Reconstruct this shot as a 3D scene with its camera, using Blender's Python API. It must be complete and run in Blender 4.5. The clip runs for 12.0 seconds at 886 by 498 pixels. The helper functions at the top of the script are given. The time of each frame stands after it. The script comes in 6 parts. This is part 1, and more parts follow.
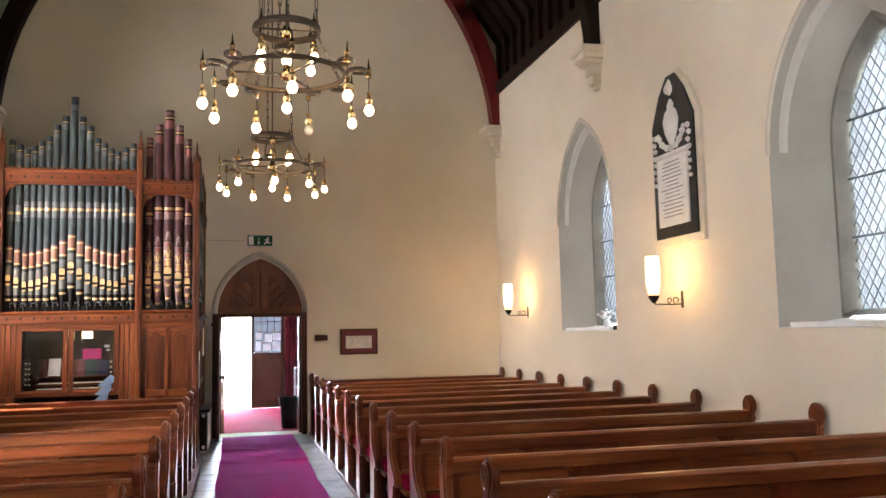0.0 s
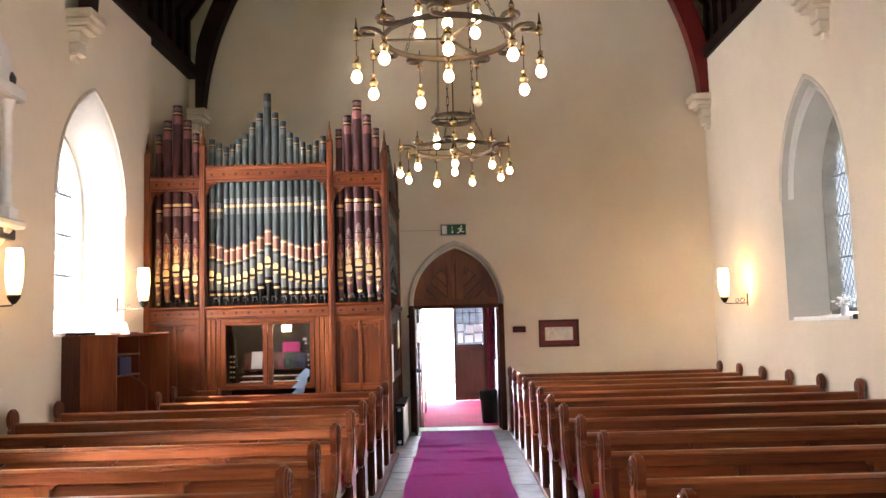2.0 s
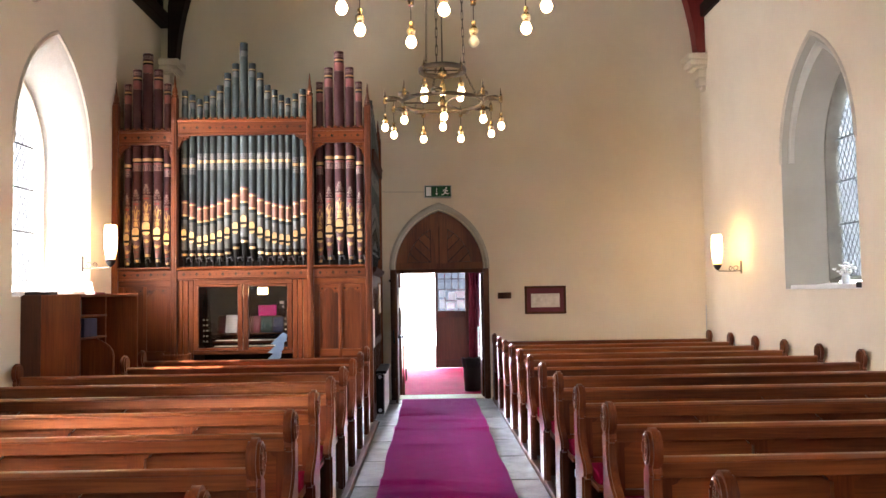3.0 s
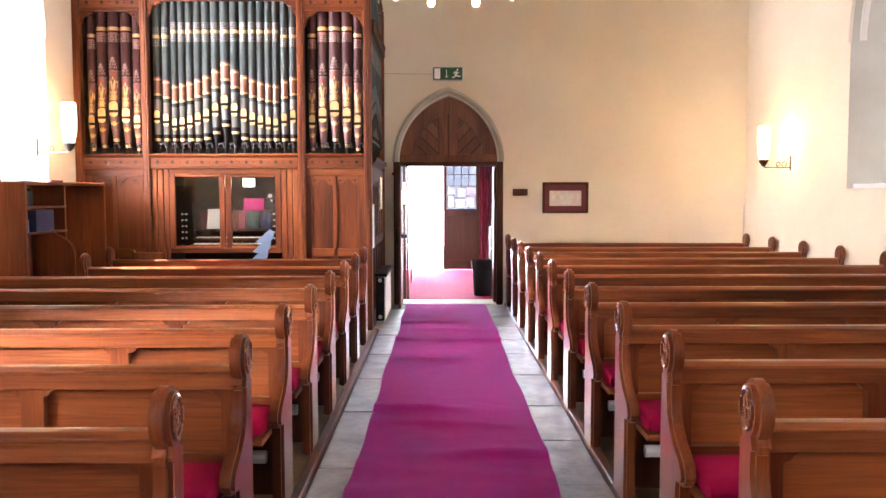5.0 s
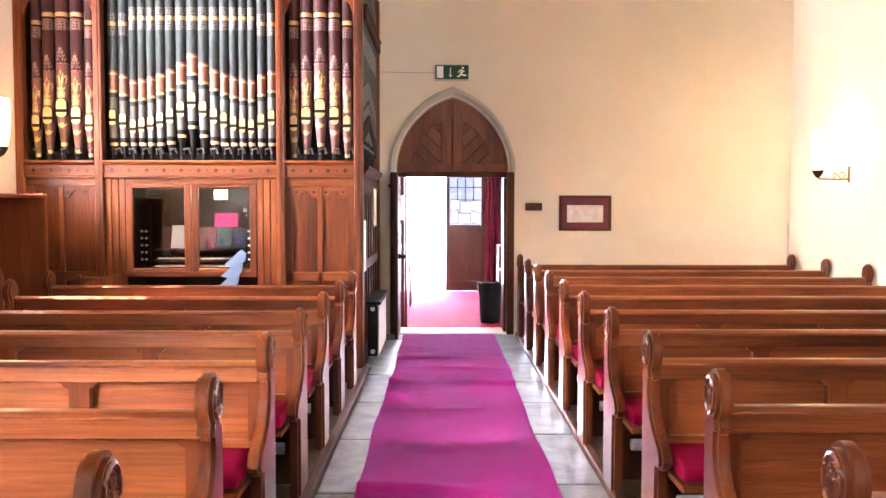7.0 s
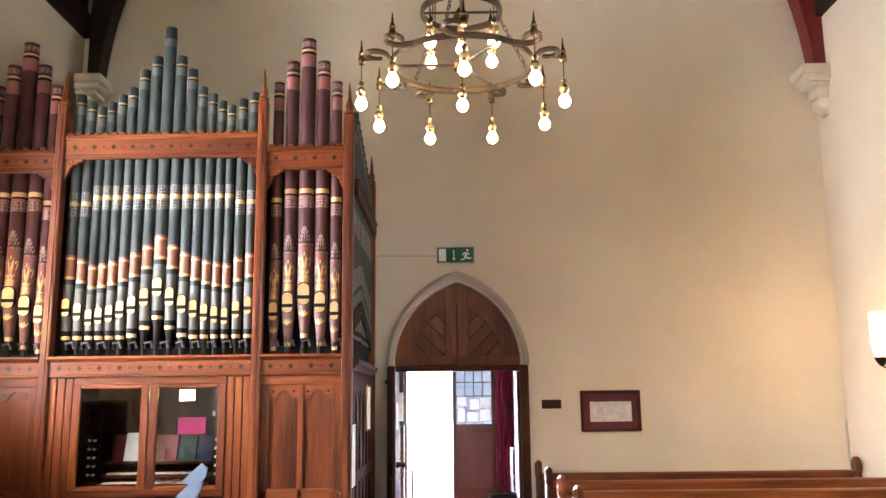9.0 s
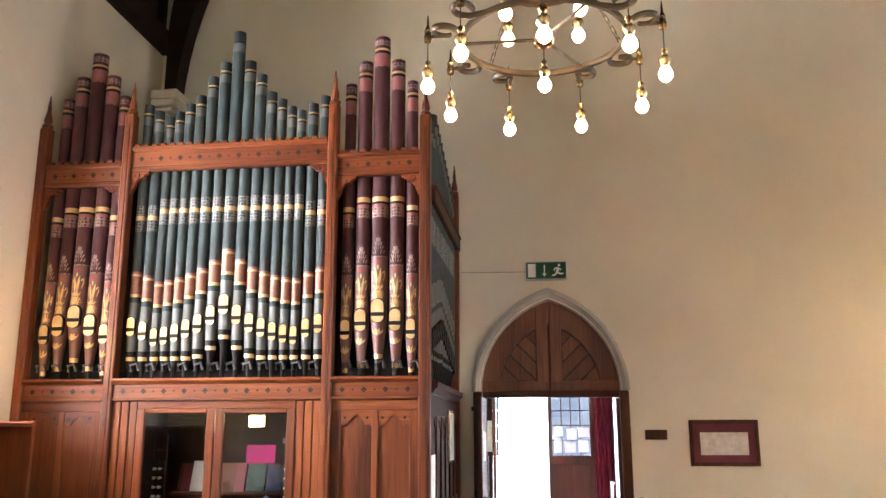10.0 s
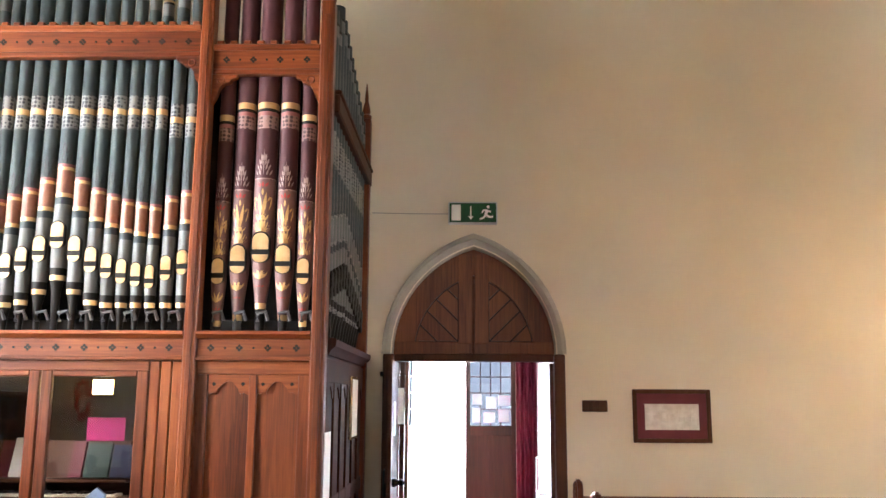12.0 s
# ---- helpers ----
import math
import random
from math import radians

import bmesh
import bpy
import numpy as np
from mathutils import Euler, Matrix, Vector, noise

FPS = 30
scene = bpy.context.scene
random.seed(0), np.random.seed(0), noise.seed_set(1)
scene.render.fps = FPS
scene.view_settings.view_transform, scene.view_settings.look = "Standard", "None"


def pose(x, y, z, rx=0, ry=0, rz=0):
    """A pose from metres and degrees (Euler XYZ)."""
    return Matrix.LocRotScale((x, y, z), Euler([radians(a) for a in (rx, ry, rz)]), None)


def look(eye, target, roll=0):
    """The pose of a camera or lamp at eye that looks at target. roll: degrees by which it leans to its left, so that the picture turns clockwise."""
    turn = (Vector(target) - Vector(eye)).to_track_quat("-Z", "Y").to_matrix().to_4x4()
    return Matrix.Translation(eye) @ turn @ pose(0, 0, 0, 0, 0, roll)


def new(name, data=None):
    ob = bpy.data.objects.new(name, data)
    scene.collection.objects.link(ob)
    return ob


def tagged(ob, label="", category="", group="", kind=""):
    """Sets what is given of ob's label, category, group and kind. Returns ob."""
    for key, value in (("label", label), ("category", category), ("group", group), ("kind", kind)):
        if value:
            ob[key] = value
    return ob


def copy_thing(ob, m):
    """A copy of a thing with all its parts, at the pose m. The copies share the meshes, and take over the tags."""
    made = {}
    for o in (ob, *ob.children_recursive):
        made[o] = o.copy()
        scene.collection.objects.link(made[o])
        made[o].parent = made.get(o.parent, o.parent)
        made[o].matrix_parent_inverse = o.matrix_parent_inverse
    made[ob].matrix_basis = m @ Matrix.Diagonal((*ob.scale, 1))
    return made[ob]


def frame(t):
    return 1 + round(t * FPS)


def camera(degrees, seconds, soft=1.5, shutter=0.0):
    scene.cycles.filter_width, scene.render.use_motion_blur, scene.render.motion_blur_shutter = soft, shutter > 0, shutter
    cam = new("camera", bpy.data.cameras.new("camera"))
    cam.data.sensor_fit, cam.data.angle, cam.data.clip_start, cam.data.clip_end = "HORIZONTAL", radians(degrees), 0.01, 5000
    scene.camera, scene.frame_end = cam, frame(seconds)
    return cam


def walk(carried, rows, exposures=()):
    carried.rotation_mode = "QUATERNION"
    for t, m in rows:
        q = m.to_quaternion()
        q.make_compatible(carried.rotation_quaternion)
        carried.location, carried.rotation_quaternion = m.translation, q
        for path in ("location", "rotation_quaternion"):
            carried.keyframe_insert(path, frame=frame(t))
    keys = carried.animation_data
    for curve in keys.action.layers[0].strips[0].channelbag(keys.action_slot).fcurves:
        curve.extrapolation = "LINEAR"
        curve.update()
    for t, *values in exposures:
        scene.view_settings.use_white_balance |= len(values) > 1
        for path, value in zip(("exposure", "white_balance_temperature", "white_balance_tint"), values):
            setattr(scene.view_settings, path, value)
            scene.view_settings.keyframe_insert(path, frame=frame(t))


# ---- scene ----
cam = camera(55.7, 12.0)
PATH = [
    (0, (0.371, 0.094, 1.647), (0.853, 2.025, 1.844), -1.2),
    (0.5, (0.496, 0.323, 1.675), (0.791, 2.291, 1.87), -1.0),
    (1, (0.669, 0.461, 1.674), (0.76, 2.449, 1.877), -0.1),
    (1.5, (0.746, 0.616, 1.673), (0.714, 2.608, 1.846), -0.1),
    (2, (0.713, 0.84, 1.673), (0.697, 2.831, 1.857), -1.6),
    (2.5, (0.611, 1.055, 1.649), (0.654, 3.048, 1.816), -1.7),
    (3, (0.631, 1.341, 1.626), (0.664, 3.338, 1.734), -0.9),
    (3.5, (0.691, 1.577, 1.625), (0.683, 3.576, 1.666), -0.4),
    (3.7, (0.696, 1.69, 1.621), (0.69, 3.69, 1.628), -0.1),
    (5.5, (0.616, 2.996, 1.559), (0.642, 4.991, 1.409), -0.2),
    (6, (0.574, 3.356, 1.554), (0.644, 5.348, 1.399), 0.0),
    (6.5, (0.603, 3.729, 1.551), (0.649, 5.724, 1.418), 0.2),
    (7, (0.648, 4.04, 1.572), (0.653, 6.038, 1.475), 0.1),
    (7.5, (0.617, 4.36, 1.587), (0.65, 6.36, 1.575), -1.2),
    (7.7, (0.591, 4.478, 1.542), (0.64, 6.477, 1.59), -1.4),
    (9.3, (0.714, 5.41, 1.622), (0.665, 7.368, 2.028), -0.4),
    (9.5, (0.723, 5.561, 1.613), (0.62, 7.513, 2.038), -0.7),
    (10, (0.769, 5.895, 1.607), (0.529, 7.834, 2.037), -0.1),
    (10.5, (0.736, 6.204, 1.617), (0.528, 8.15, 2.03), 1.1),
    (11, (0.71, 6.559, 1.635), (0.606, 8.513, 2.046), 0.4),
    (11.5, (0.737, 6.912, 1.639), (0.67, 8.873, 2.024), 0.4),
    (12, (0.685, 7.284, 1.649), (0.64, 9.253, 2.0), 0.3),
]
EXPOSURES = [(0, 3.36, 6280, 18), (0.5, 3.76, 6300, 19), (1.0, 3.76, 6320, 20), (2.5, 3.56, 6320, 20), (3.5, 3.53, 6320, 20), (5.5, 4.45, 6380, 26), (7.0, 4.57, 6380, 27), (7.7, 4.47, 6380, 26), (9.5, 3.89, 6180, 16), (12, 3.93, 6160, 16)]
walk(cam, [(t, look(eye, target, roll)) for t, eye, target, roll in PATH], EXPOSURES)
LEFT_W, MID_W, REAR_W, RIGHT_W, DOOR_W, EAST_W, BULB_E, SHADE_E, BACK_E = 125, 66, 7, 2.5, 80, 4.0, 5.0, 3.4, 2.8

# ---- light and exposure ----
world = bpy.data.worlds.new("sky")
world.use_nodes = True
scene.world = world
SUN_DIR = Vector((1.0, 0.14, -1.2)).normalized()
sky = world.node_tree.nodes.new("ShaderNodeTexSky")
sky.sky_type = "NISHITA"
sky.sun_disc = False
sky.sun_elevation = radians(49.9)
sky.sun_rotation = radians(262.0)
world.node_tree.links.new(sky.outputs[0], world.node_tree.nodes["Background"].inputs[0])
world.node_tree.nodes["Background"].inputs[1].default_value = 0.05

sun = new("sun", bpy.data.lights.new("sun", "SUN"))
sun.data.energy, sun.data.angle, sun.data.color = 5.0, radians(0.5), (1.0, 0.93, 0.82)
sun.matrix_world = look((-20, -15, 28), Vector((-20, -15, 28)) + SUN_DIR)


def daylight(name, eye, target, sx, sz, watts, colour):
    """Sky light standing just outside an opening."""
    ob = new(name, bpy.data.lights.new(name, "AREA"))
    ob.data.shape, ob.data.size, ob.data.size_y = "RECTANGLE", sx, sz
    ob.data.energy, ob.data.color = watts, colour
    ob.matrix_world = look(eye, target)
    return ob


XL, XR, YE, YB = -3.45, 4.97, 14.446, -4.0   # inner faces of the nave walls
WIN_Y = (10.6, 5.6, 0.6)
# the second and third are unseen, placed for the light they give
SOUTH_Y = (10.5, 3.4, -1.4)
for wy in SOUTH_Y:
    if wy > 9:
        daylight("daylight_south", (XL - 1.55, wy - 0.75, 3.3), (XL, wy + 0.35, 2.75), 1.4, 2.8, LEFT_W, (1.0, 0.95, 0.87))
    else:
        # lamps of the unseen windows, narrowed and aimed to brighten the south pews
        daylight("daylight_south", (XL - 0.95, wy - 1.0, 3.4), (XL - 0.2, wy + 0.4, 2.7), 1.4, 2.8, MID_W if wy > 2 else REAR_W, (1.0, 0.95, 0.87)).data.spread = radians(48)
for wy in WIN_Y:
    daylight("daylight_north", (XR + 0.95, wy, 3.0), (XR - 1, wy, 2.9), 1.3, 3.0, RIGHT_W, (0.82, 0.9, 1.0))
daylight("daylight_porch", (0.45, 20.6, 1.3), (0.45, 14, 0.9), 1.7, 2.6, DOOR_W, (0.56, 0.76, 1.0))
daylight("daylight_porch_side", (2.5, 17.4, 1.5), (0, 17.4, 1.0), 3.6, 1.8, 4, (0.95, 1.0, 0.98))
# added fill through an unseen east window, for pew fronts and west wall
daylight("fill_daylight_east", (0.75, YB - 0.5, 4.6), (0.75, 5, 2.5), 2.4, 4.2, EAST_W, (1.0, 0.98, 0.95))


# ---- materials ----
def nodes_of(name):
    m = bpy.data.materials.new(name)
    m.use_nodes = True
    t = m.node_tree
    return m, t, t.nodes["Principled BSDF"]


def add(t, kind, **values):
    n = t.nodes.new("ShaderNode" + kind)
    for key, v in values.items():
        n.inputs[key].default_value = v
    return n


def ramp(t, fac, stops):
    n = t.nodes.new("ShaderNodeValToRGB")
    e = n.color_ramp.elements
    while len(e) < len(stops):
        e.new(0.5)
    for el, (p, c) in zip(e, stops):
        el.position, el.color = p, (*c, 1)
    t.links.new(fac, n.inputs[0])
    return n.outputs[0]


def shifted(t, scale=(1, 1, 1)):
    """Object coordinates, moved by each object's own random number."""
    co, info = t.nodes.new("ShaderNodeTexCoord"), t.nodes.new("ShaderNodeObjectInfo")
    mul = add(t, "Math")
    mul.operation = "MULTIPLY"
    mul.inputs[1].default_value = 37.0
    t.links.new(info.outputs["Random"], mul.inputs[0])
    com = t.nodes.new("ShaderNodeCombineXYZ")
    for i in range(3):
        t.links.new(mul.outputs[0], com.inputs[i])
    plus = t.nodes.new("ShaderNodeVectorMath")
    plus.operation = "ADD"
    t.links.new(co.outputs["Object"], plus.inputs[0])
    t.links.new(com.outputs[0], plus.inputs[1])
    mp = t.nodes.new("ShaderNodeMapping")
    mp.inputs["Scale"].default_value = scale
    t.links.new(plus.outputs[0], mp.inputs[0])
    return mp.outputs[0], info.outputs["Random"]


def bump(t, b, height, strength, dist):
    n = add(t, "Bump", Strength=strength, Distance=dist)
    t.links.new(height, n.inputs["Height"])
    t.links.new(n.outputs[0], b.inputs["Normal"])


def wood(name, dark, mid, light, axis=0, rough=0.35, coat=0.25):
    m, t, b = nodes_of(name)
    sc = [24.0, 24.0, 24.0]
    sc[axis] = 0.9
    v, rnd = shifted(t, sc)
    n1 = add(t, "TexNoise", Scale=1.8, Detail=7.0, Roughness=0.66, Distortion=1.1)
    t.links.new(v, n1.inputs["Vector"])
    sc2 = [2.2, 2.2, 2.2]
    sc2[axis] = 0.5
    v2, _ = shifted(t, sc2)
    n2 = add(t, "TexNoise", Scale=1.2, Detail=3.0)
    t.links.new(v2, n2.inputs["Vector"])
    mix = add(t, "Math")
    mix.operation = "MULTIPLY_ADD"
    t.links.new(n2.outputs["Fac"], mix.inputs[0])
    mix.inputs[1].default_value = 0.64
    half = add(t, "Math")
    half.operation = "MULTIPLY"
    half.inputs[1].default_value = 0.50
    t.links.new(n1.outputs["Fac"], half.inputs[0])
    t.links.new(half.outputs[0], mix.inputs[2])
    col = ramp(t, mix.outputs[0], [(0.40, dark), (0.56, mid), (0.72, light)])
    hue = add(t, "HueSaturation", Saturation=1.0)
    vary = add(t, "MapRange")
    vary.inputs["To Min"].default_value, vary.inputs["To Max"].default_value = 0.82, 1.15
    t.links.new(rnd, vary.inputs["Value"])
    t.links.new(vary.outputs[0], hue.inputs["Value"])
    t.links.new(col, hue.inputs["Color"])
    t.links.new(hue.outputs[0], b.inputs["Base Color"])
    rr = add(t, "MapRange")
    rr.inputs["To Min"].default_value, rr.inputs["To Max"].default_value = rough - 0.08, rough + 0.14
    t.links.new(n2.outputs["Fac"], rr.inputs["Value"])
    t.links.new(rr.outputs[0], b.inputs["Roughness"])
    b.inputs["Specular IOR Level"].default_value = 0.3
    b.inputs["Coat Weight"].default_value, b.inputs["Coat Roughness"].default_value = coat, 0.18
    bump(t, b, n1.outputs["Fac"], 0.25, 0.002)
    return m


def mottled(name, c1, c2, rough=0.8, scale=3.0, fine=60.0, bstr=0.3, bdist=0.003, metal=0.0):
    m, t, b = nodes_of(name)
    v, _ = shifted(t)
    n1 = add(t, "TexNoise", Scale=scale, Detail=5.0, Roughness=0.6)
    n2 = add(t, "TexNoise", Scale=fine, Detail=3.0)
    t.links.new(v, n1.inputs["Vector"])
    t.links.new(v, n2.inputs["Vector"])
    t.links.new(ramp(t, n1.outputs["Fac"], [(0.32, c1), (0.68, c2)]), b.inputs["Base Color"])
    b.inputs["Roughness"].default_value, b.inputs["Metallic"].default_value = rough, metal
    bump(t, b, n2.outputs["Fac"], bstr, bdist)
    return m


def glow(name, colour, strength, base=(0.9, 0.85, 0.75)):
    m, t, b = nodes_of(name)
    b.inputs["Base Color"].default_value = (*base, 1)
    b.inputs["Emission Color"].default_value = (*colour, 1)
    b.inputs["Emission Strength"].default_value = strength
    b.inputs["Roughness"].default_value = 0.3
    return m


def clear(name, tint, gloss=0.12, rough=0.03):
    m, t, b = nodes_of(name)
    out = t.nodes["Material Output"]
    tr = add(t, "BsdfTransparent", Color=(*tint, 1))
    gl = add(t, "BsdfGlossy", Color=(1, 1, 1, 1), Roughness=rough)
    fr = add(t, "Fresnel", IOR=1.5)
    mx = t.nodes.new("ShaderNodeMixShader")
    t.links.new(fr.outputs[0], mx.inputs[0])
    t.links.new(tr.outputs[0], mx.inputs[1])
    t.links.new(gl.outputs[0], mx.inputs[2])
    t.links.new(mx.outputs[0], out.inputs[0])
    return m


def dotted(name, base, dot, scale, size):
    """Painted stencil band: small rosettes on a ground colour."""
    m, t, b = nodes_of(name)
    v, _ = shifted(t)
    vo = add(t, "TexVoronoi", Scale=scale, Randomness=0.25)
    t.links.new(v, vo.inputs["Vector"])
    t.links.new(ramp(t, vo.outputs["Distance"], [(size, dot), (size + 0.06, base)]), b.inputs["Base Color"])
    b.inputs["Roughness"].default_value = 0.5
    return m


PLASTER = mottled("cream_plaster", (0.66, 0.578, 0.445), (0.735, 0.648, 0.51), 0.9, 0.7, 22.0, 0.22, 0.006)
REVEAL = mottled("pale_grey_plaster", (0.42, 0.41, 0.37), (0.51, 0.50, 0.455), 0.85, 1.0, 30.0, 0.15, 0.004)
STONE = mottled("dressed_stone", (0.45, 0.40, 0.32), (0.58, 0.53, 0.44), 0.85, 2.5, 50.0, 0.3, 0.004)
CORBEL = mottled("painted_corbel_stone", (0.60, 0.52, 0.40), (0.72, 0.65, 0.53), 0.85, 3.0, 40.0, 0.3, 0.003)
SLATE = mottled("worn_flagstone", (0.0748, 0.0748, 0.0792), (0.264, 0.255, 0.242), 0.36, 4.5, 45.0, 0.5, 0.005)
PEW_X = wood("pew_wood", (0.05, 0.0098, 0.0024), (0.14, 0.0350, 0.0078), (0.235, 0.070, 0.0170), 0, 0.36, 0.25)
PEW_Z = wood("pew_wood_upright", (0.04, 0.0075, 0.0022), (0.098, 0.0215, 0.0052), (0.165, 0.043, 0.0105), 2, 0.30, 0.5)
ORG_X = wood("organ_oak", (0.036, 0.0060, 0.0014), (0.122, 0.0270, 0.0052), (0.21, 0.058, 0.0120), 0, 0.42, 0.15)
ORG_Z = wood("organ_oak_upright", (0.034, 0.0058, 0.0014), (0.118, 0.0258, 0.0049), (0.20, 0.055, 0.0112), 2, 0.42, 0.15)
# brighter oak: the extra light on the stall's boards is in this colour
STALL_Z = wood("stall_oak", (0.055, 0.011, 0.0028), (0.165, 0.038, 0.0085), (0.26, 0.072, 0.017), 2, 0.42, 0.15)
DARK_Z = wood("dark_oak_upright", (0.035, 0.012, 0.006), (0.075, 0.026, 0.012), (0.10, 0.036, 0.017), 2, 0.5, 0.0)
DOOR_Z = wood("door_oak", (0.019, 0.0052, 0.0024), (0.046, 0.0135, 0.0058), (0.070, 0.022, 0.0095), 2, 0.6, 0.0)
TYMP_Z = wood("warm_door_oak", (0.055, 0.0150, 0.0052), (0.130, 0.040, 0.0135), (0.19, 0.064, 0.0225), 2, 0.55, 0.05)
# case oak darkened for the dim organ side: shade put into the colour
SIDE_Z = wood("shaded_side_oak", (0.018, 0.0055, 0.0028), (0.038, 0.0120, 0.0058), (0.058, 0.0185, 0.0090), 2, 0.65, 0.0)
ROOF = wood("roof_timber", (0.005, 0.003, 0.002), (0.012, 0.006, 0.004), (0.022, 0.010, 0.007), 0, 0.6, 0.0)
RIB = wood("red_painted_timber", (0.07, 0.006, 0.006), (0.12, 0.011, 0.010), (0.17, 0.022, 0.018), 2, 0.5, 0.1)
CARPET = mottled("magenta_carpet", (0.48, 0.011, 0.225), (0.58, 0.020, 0.30), 0.95, 9.0, 240.0, 0.8, 0.008)
MATTING = mottled("red_carpet", (0.19, 0.0016, 0.024), (0.27, 0.003, 0.040), 0.95, 1.4, 260.0, 0.7, 0.006)
CUSHION = mottled("crimson_cloth", (0.17, 0.0024, 0.024), (0.24, 0.0045, 0.038), 0.9, 4.0, 320.0, 0.5, 0.003)
BLACK = mottled("black_paint", (0.006, 0.006, 0.006), (0.014, 0.013, 0.012), 0.6, 4.0, 60.0, 0.1, 0.001)
IRON = mottled("bronzed_iron", (0.045, 0.033, 0.022), (0.09, 0.066, 0.043), 0.45, 8.0, 80.0, 0.3, 0.001, 0.5)
BRASS = mottled("polished_brass", (0.42, 0.30, 0.15), (0.56, 0.42, 0.23), 0.25, 6.0, 90.0, 0.1, 0.001, 1.0)
GOLD = mottled("gold_leaf", (0.50, 0.32, 0.14), (0.66, 0.46, 0.24), 0.36, 9.0, 90.0, 0.2, 0.001, 0.6)
GILT = mottled("gilt_stencil", (0.42, 0.25, 0.085), (0.58, 0.38, 0.16), 0.5, 9.0, 90.0, 0.2, 0.001, 0.1)
GREEN = mottled("green_grey_paint", (0.02964, 0.04056, 0.04212), (0.05304, 0.06864, 0.06864), 0.5, 4.0, 70.0, 0.1, 0.001)
GREENDARK = mottled("dark_slate_paint", (0.02028, 0.02808, 0.0312), (0.0351, 0.04524, 0.04836), 0.5, 5.0, 70.0, 0.1, 0.001)
GREY = mottled("silver_grey_paint", (0.066, 0.073, 0.070), (0.102, 0.108, 0.104), 0.5, 5.0, 70.0, 0.1, 0.001)
WHITEBAND = dotted("stencilled_white_band", (0.150, 0.153, 0.145), (0.0160, 0.0165, 0.0210), 40.0, 0.40)
COPPER = mottled("copper_pink_paint", (0.155, 0.060, 0.034), (0.215, 0.092, 0.056), 0.45, 26.0, 120.0, 0.1, 0.001)
ROSE = mottled("rose_paint", (0.20, 0.062, 0.060), (0.27, 0.095, 0.088), 0.5, 6.0, 70.0, 0.1, 0.001)
MAROON = mottled("maroon_paint", (0.046, 0.017, 0.019), (0.072, 0.028, 0.031), 0.5, 4.0, 70.0, 0.1, 0.001)
DUSTY = mottled("dusty_red_paint", (0.100, 0.042, 0.038), (0.145, 0.066, 0.060), 0.5, 6.0, 70.0, 0.1, 0.001)
PINKBAND = dotted("stencilled_pink_band", (0.23, 0.135, 0.122), (0.04, 0.014, 0.017), 40.0, 0.40)
PALEORN = mottled("pale_stencil", (0.20, 0.135, 0.125), (0.27, 0.19, 0.175), 0.6, 20.0, 90.0, 0.1, 0.001)
SLATEORN = mottled("dark_stencil", (0.012, 0.014, 0.018), (0.02, 0.022, 0.028), 0.6, 20.0, 90.0, 0.1, 0.001)
REDORN = mottled("red_stencil", (0.24, 0.016, 0.016), (0.32, 0.03, 0.024), 0.6, 20.0, 90.0, 0.1, 0.001)
WHITE = mottled("white_paint", (0.74, 0.74, 0.72), (0.82, 0.82, 0.80), 0.5, 3.0, 60.0, 0.1, 0.001)
PAPER = mottled("paper", (0.72, 0.71, 0.68), (0.82, 0.81, 0.79), 0.8, 6.0, 90.0, 0.1, 0.001)
MARBLE = mottled("white_marble", (0.62, 0.60, 0.56), (0.74, 0.72, 0.68), 0.4, 4.0, 70.0, 0.1, 0.001)
BLKMARBLE = mottled("black_marble", (0.012, 0.013, 0.012), (0.03, 0.032, 0.03), 0.3, 5.0, 70.0, 0.05, 0.001)
INK = mottled("grey_lettering", (0.22, 0.21, 0.20), (0.3, 0.29, 0.28), 0.7, 20.0, 90.0, 0.05, 0.001)
LEAD = mottled("lead", (0.05, 0.055, 0.06), (0.09, 0.095, 0.10), 0.6, 20.0, 90.0, 0.1, 0.001)
SIGNGREEN = mottled("sign_green", (0.003, 0.050, 0.018), (0.004, 0.065, 0.026), 0.35, 5.0, 60.0, 0.02, 0.001)
MAT_RED = mottled("maroon_mount", (0.11, 0.012, 0.022), (0.15, 0.02, 0.032), 0.7, 6.0, 120.0, 0.1, 0.001)
SKETCH = mottled("faint_pencil_drawing", (0.55, 0.50, 0.44), (0.74, 0.70, 0.64), 0.8, 14.0, 120.0, 0.05, 0.001)
CURTAIN = mottled("dark_red_curtain", (0.16, 0.006, 0.02), (0.24, 0.012, 0.035), 0.85, 4.0, 200.0, 0.3, 0.002)
BLUE = mottled("pale_blue_board", (0.12, 0.19, 0.30), (0.17, 0.25, 0.37), 0.6, 5.0, 80.0, 0.1, 0.001)
NAVY = mottled("navy_cloth", (0.012, 0.02, 0.06), (0.02, 0.03, 0.09), 0.7, 6.0, 90.0, 0.1, 0.001)
BOTTLE = mottled("dark_green_cloth", (0.01, 0.03, 0.025), (0.015, 0.045, 0.035), 0.7, 6.0, 90.0, 0.1, 0.001)
PINKPAPER = mottled("bright_pink_paper", (0.42, 0.015, 0.13), (0.50, 0.022, 0.17), 0.8, 6.0, 90.0, 0.05, 0.001)
IVORY = mottled("ivory", (0.68, 0.62, 0.48), (0.78, 0.72, 0.58), 0.4, 9.0, 90.0, 0.05, 0.001)
SAGE = mottled("sage_green_cloth", (0.26, 0.32, 0.22), (0.42, 0.48, 0.38), 0.9, 6.0, 200.0, 0.4, 0.002)
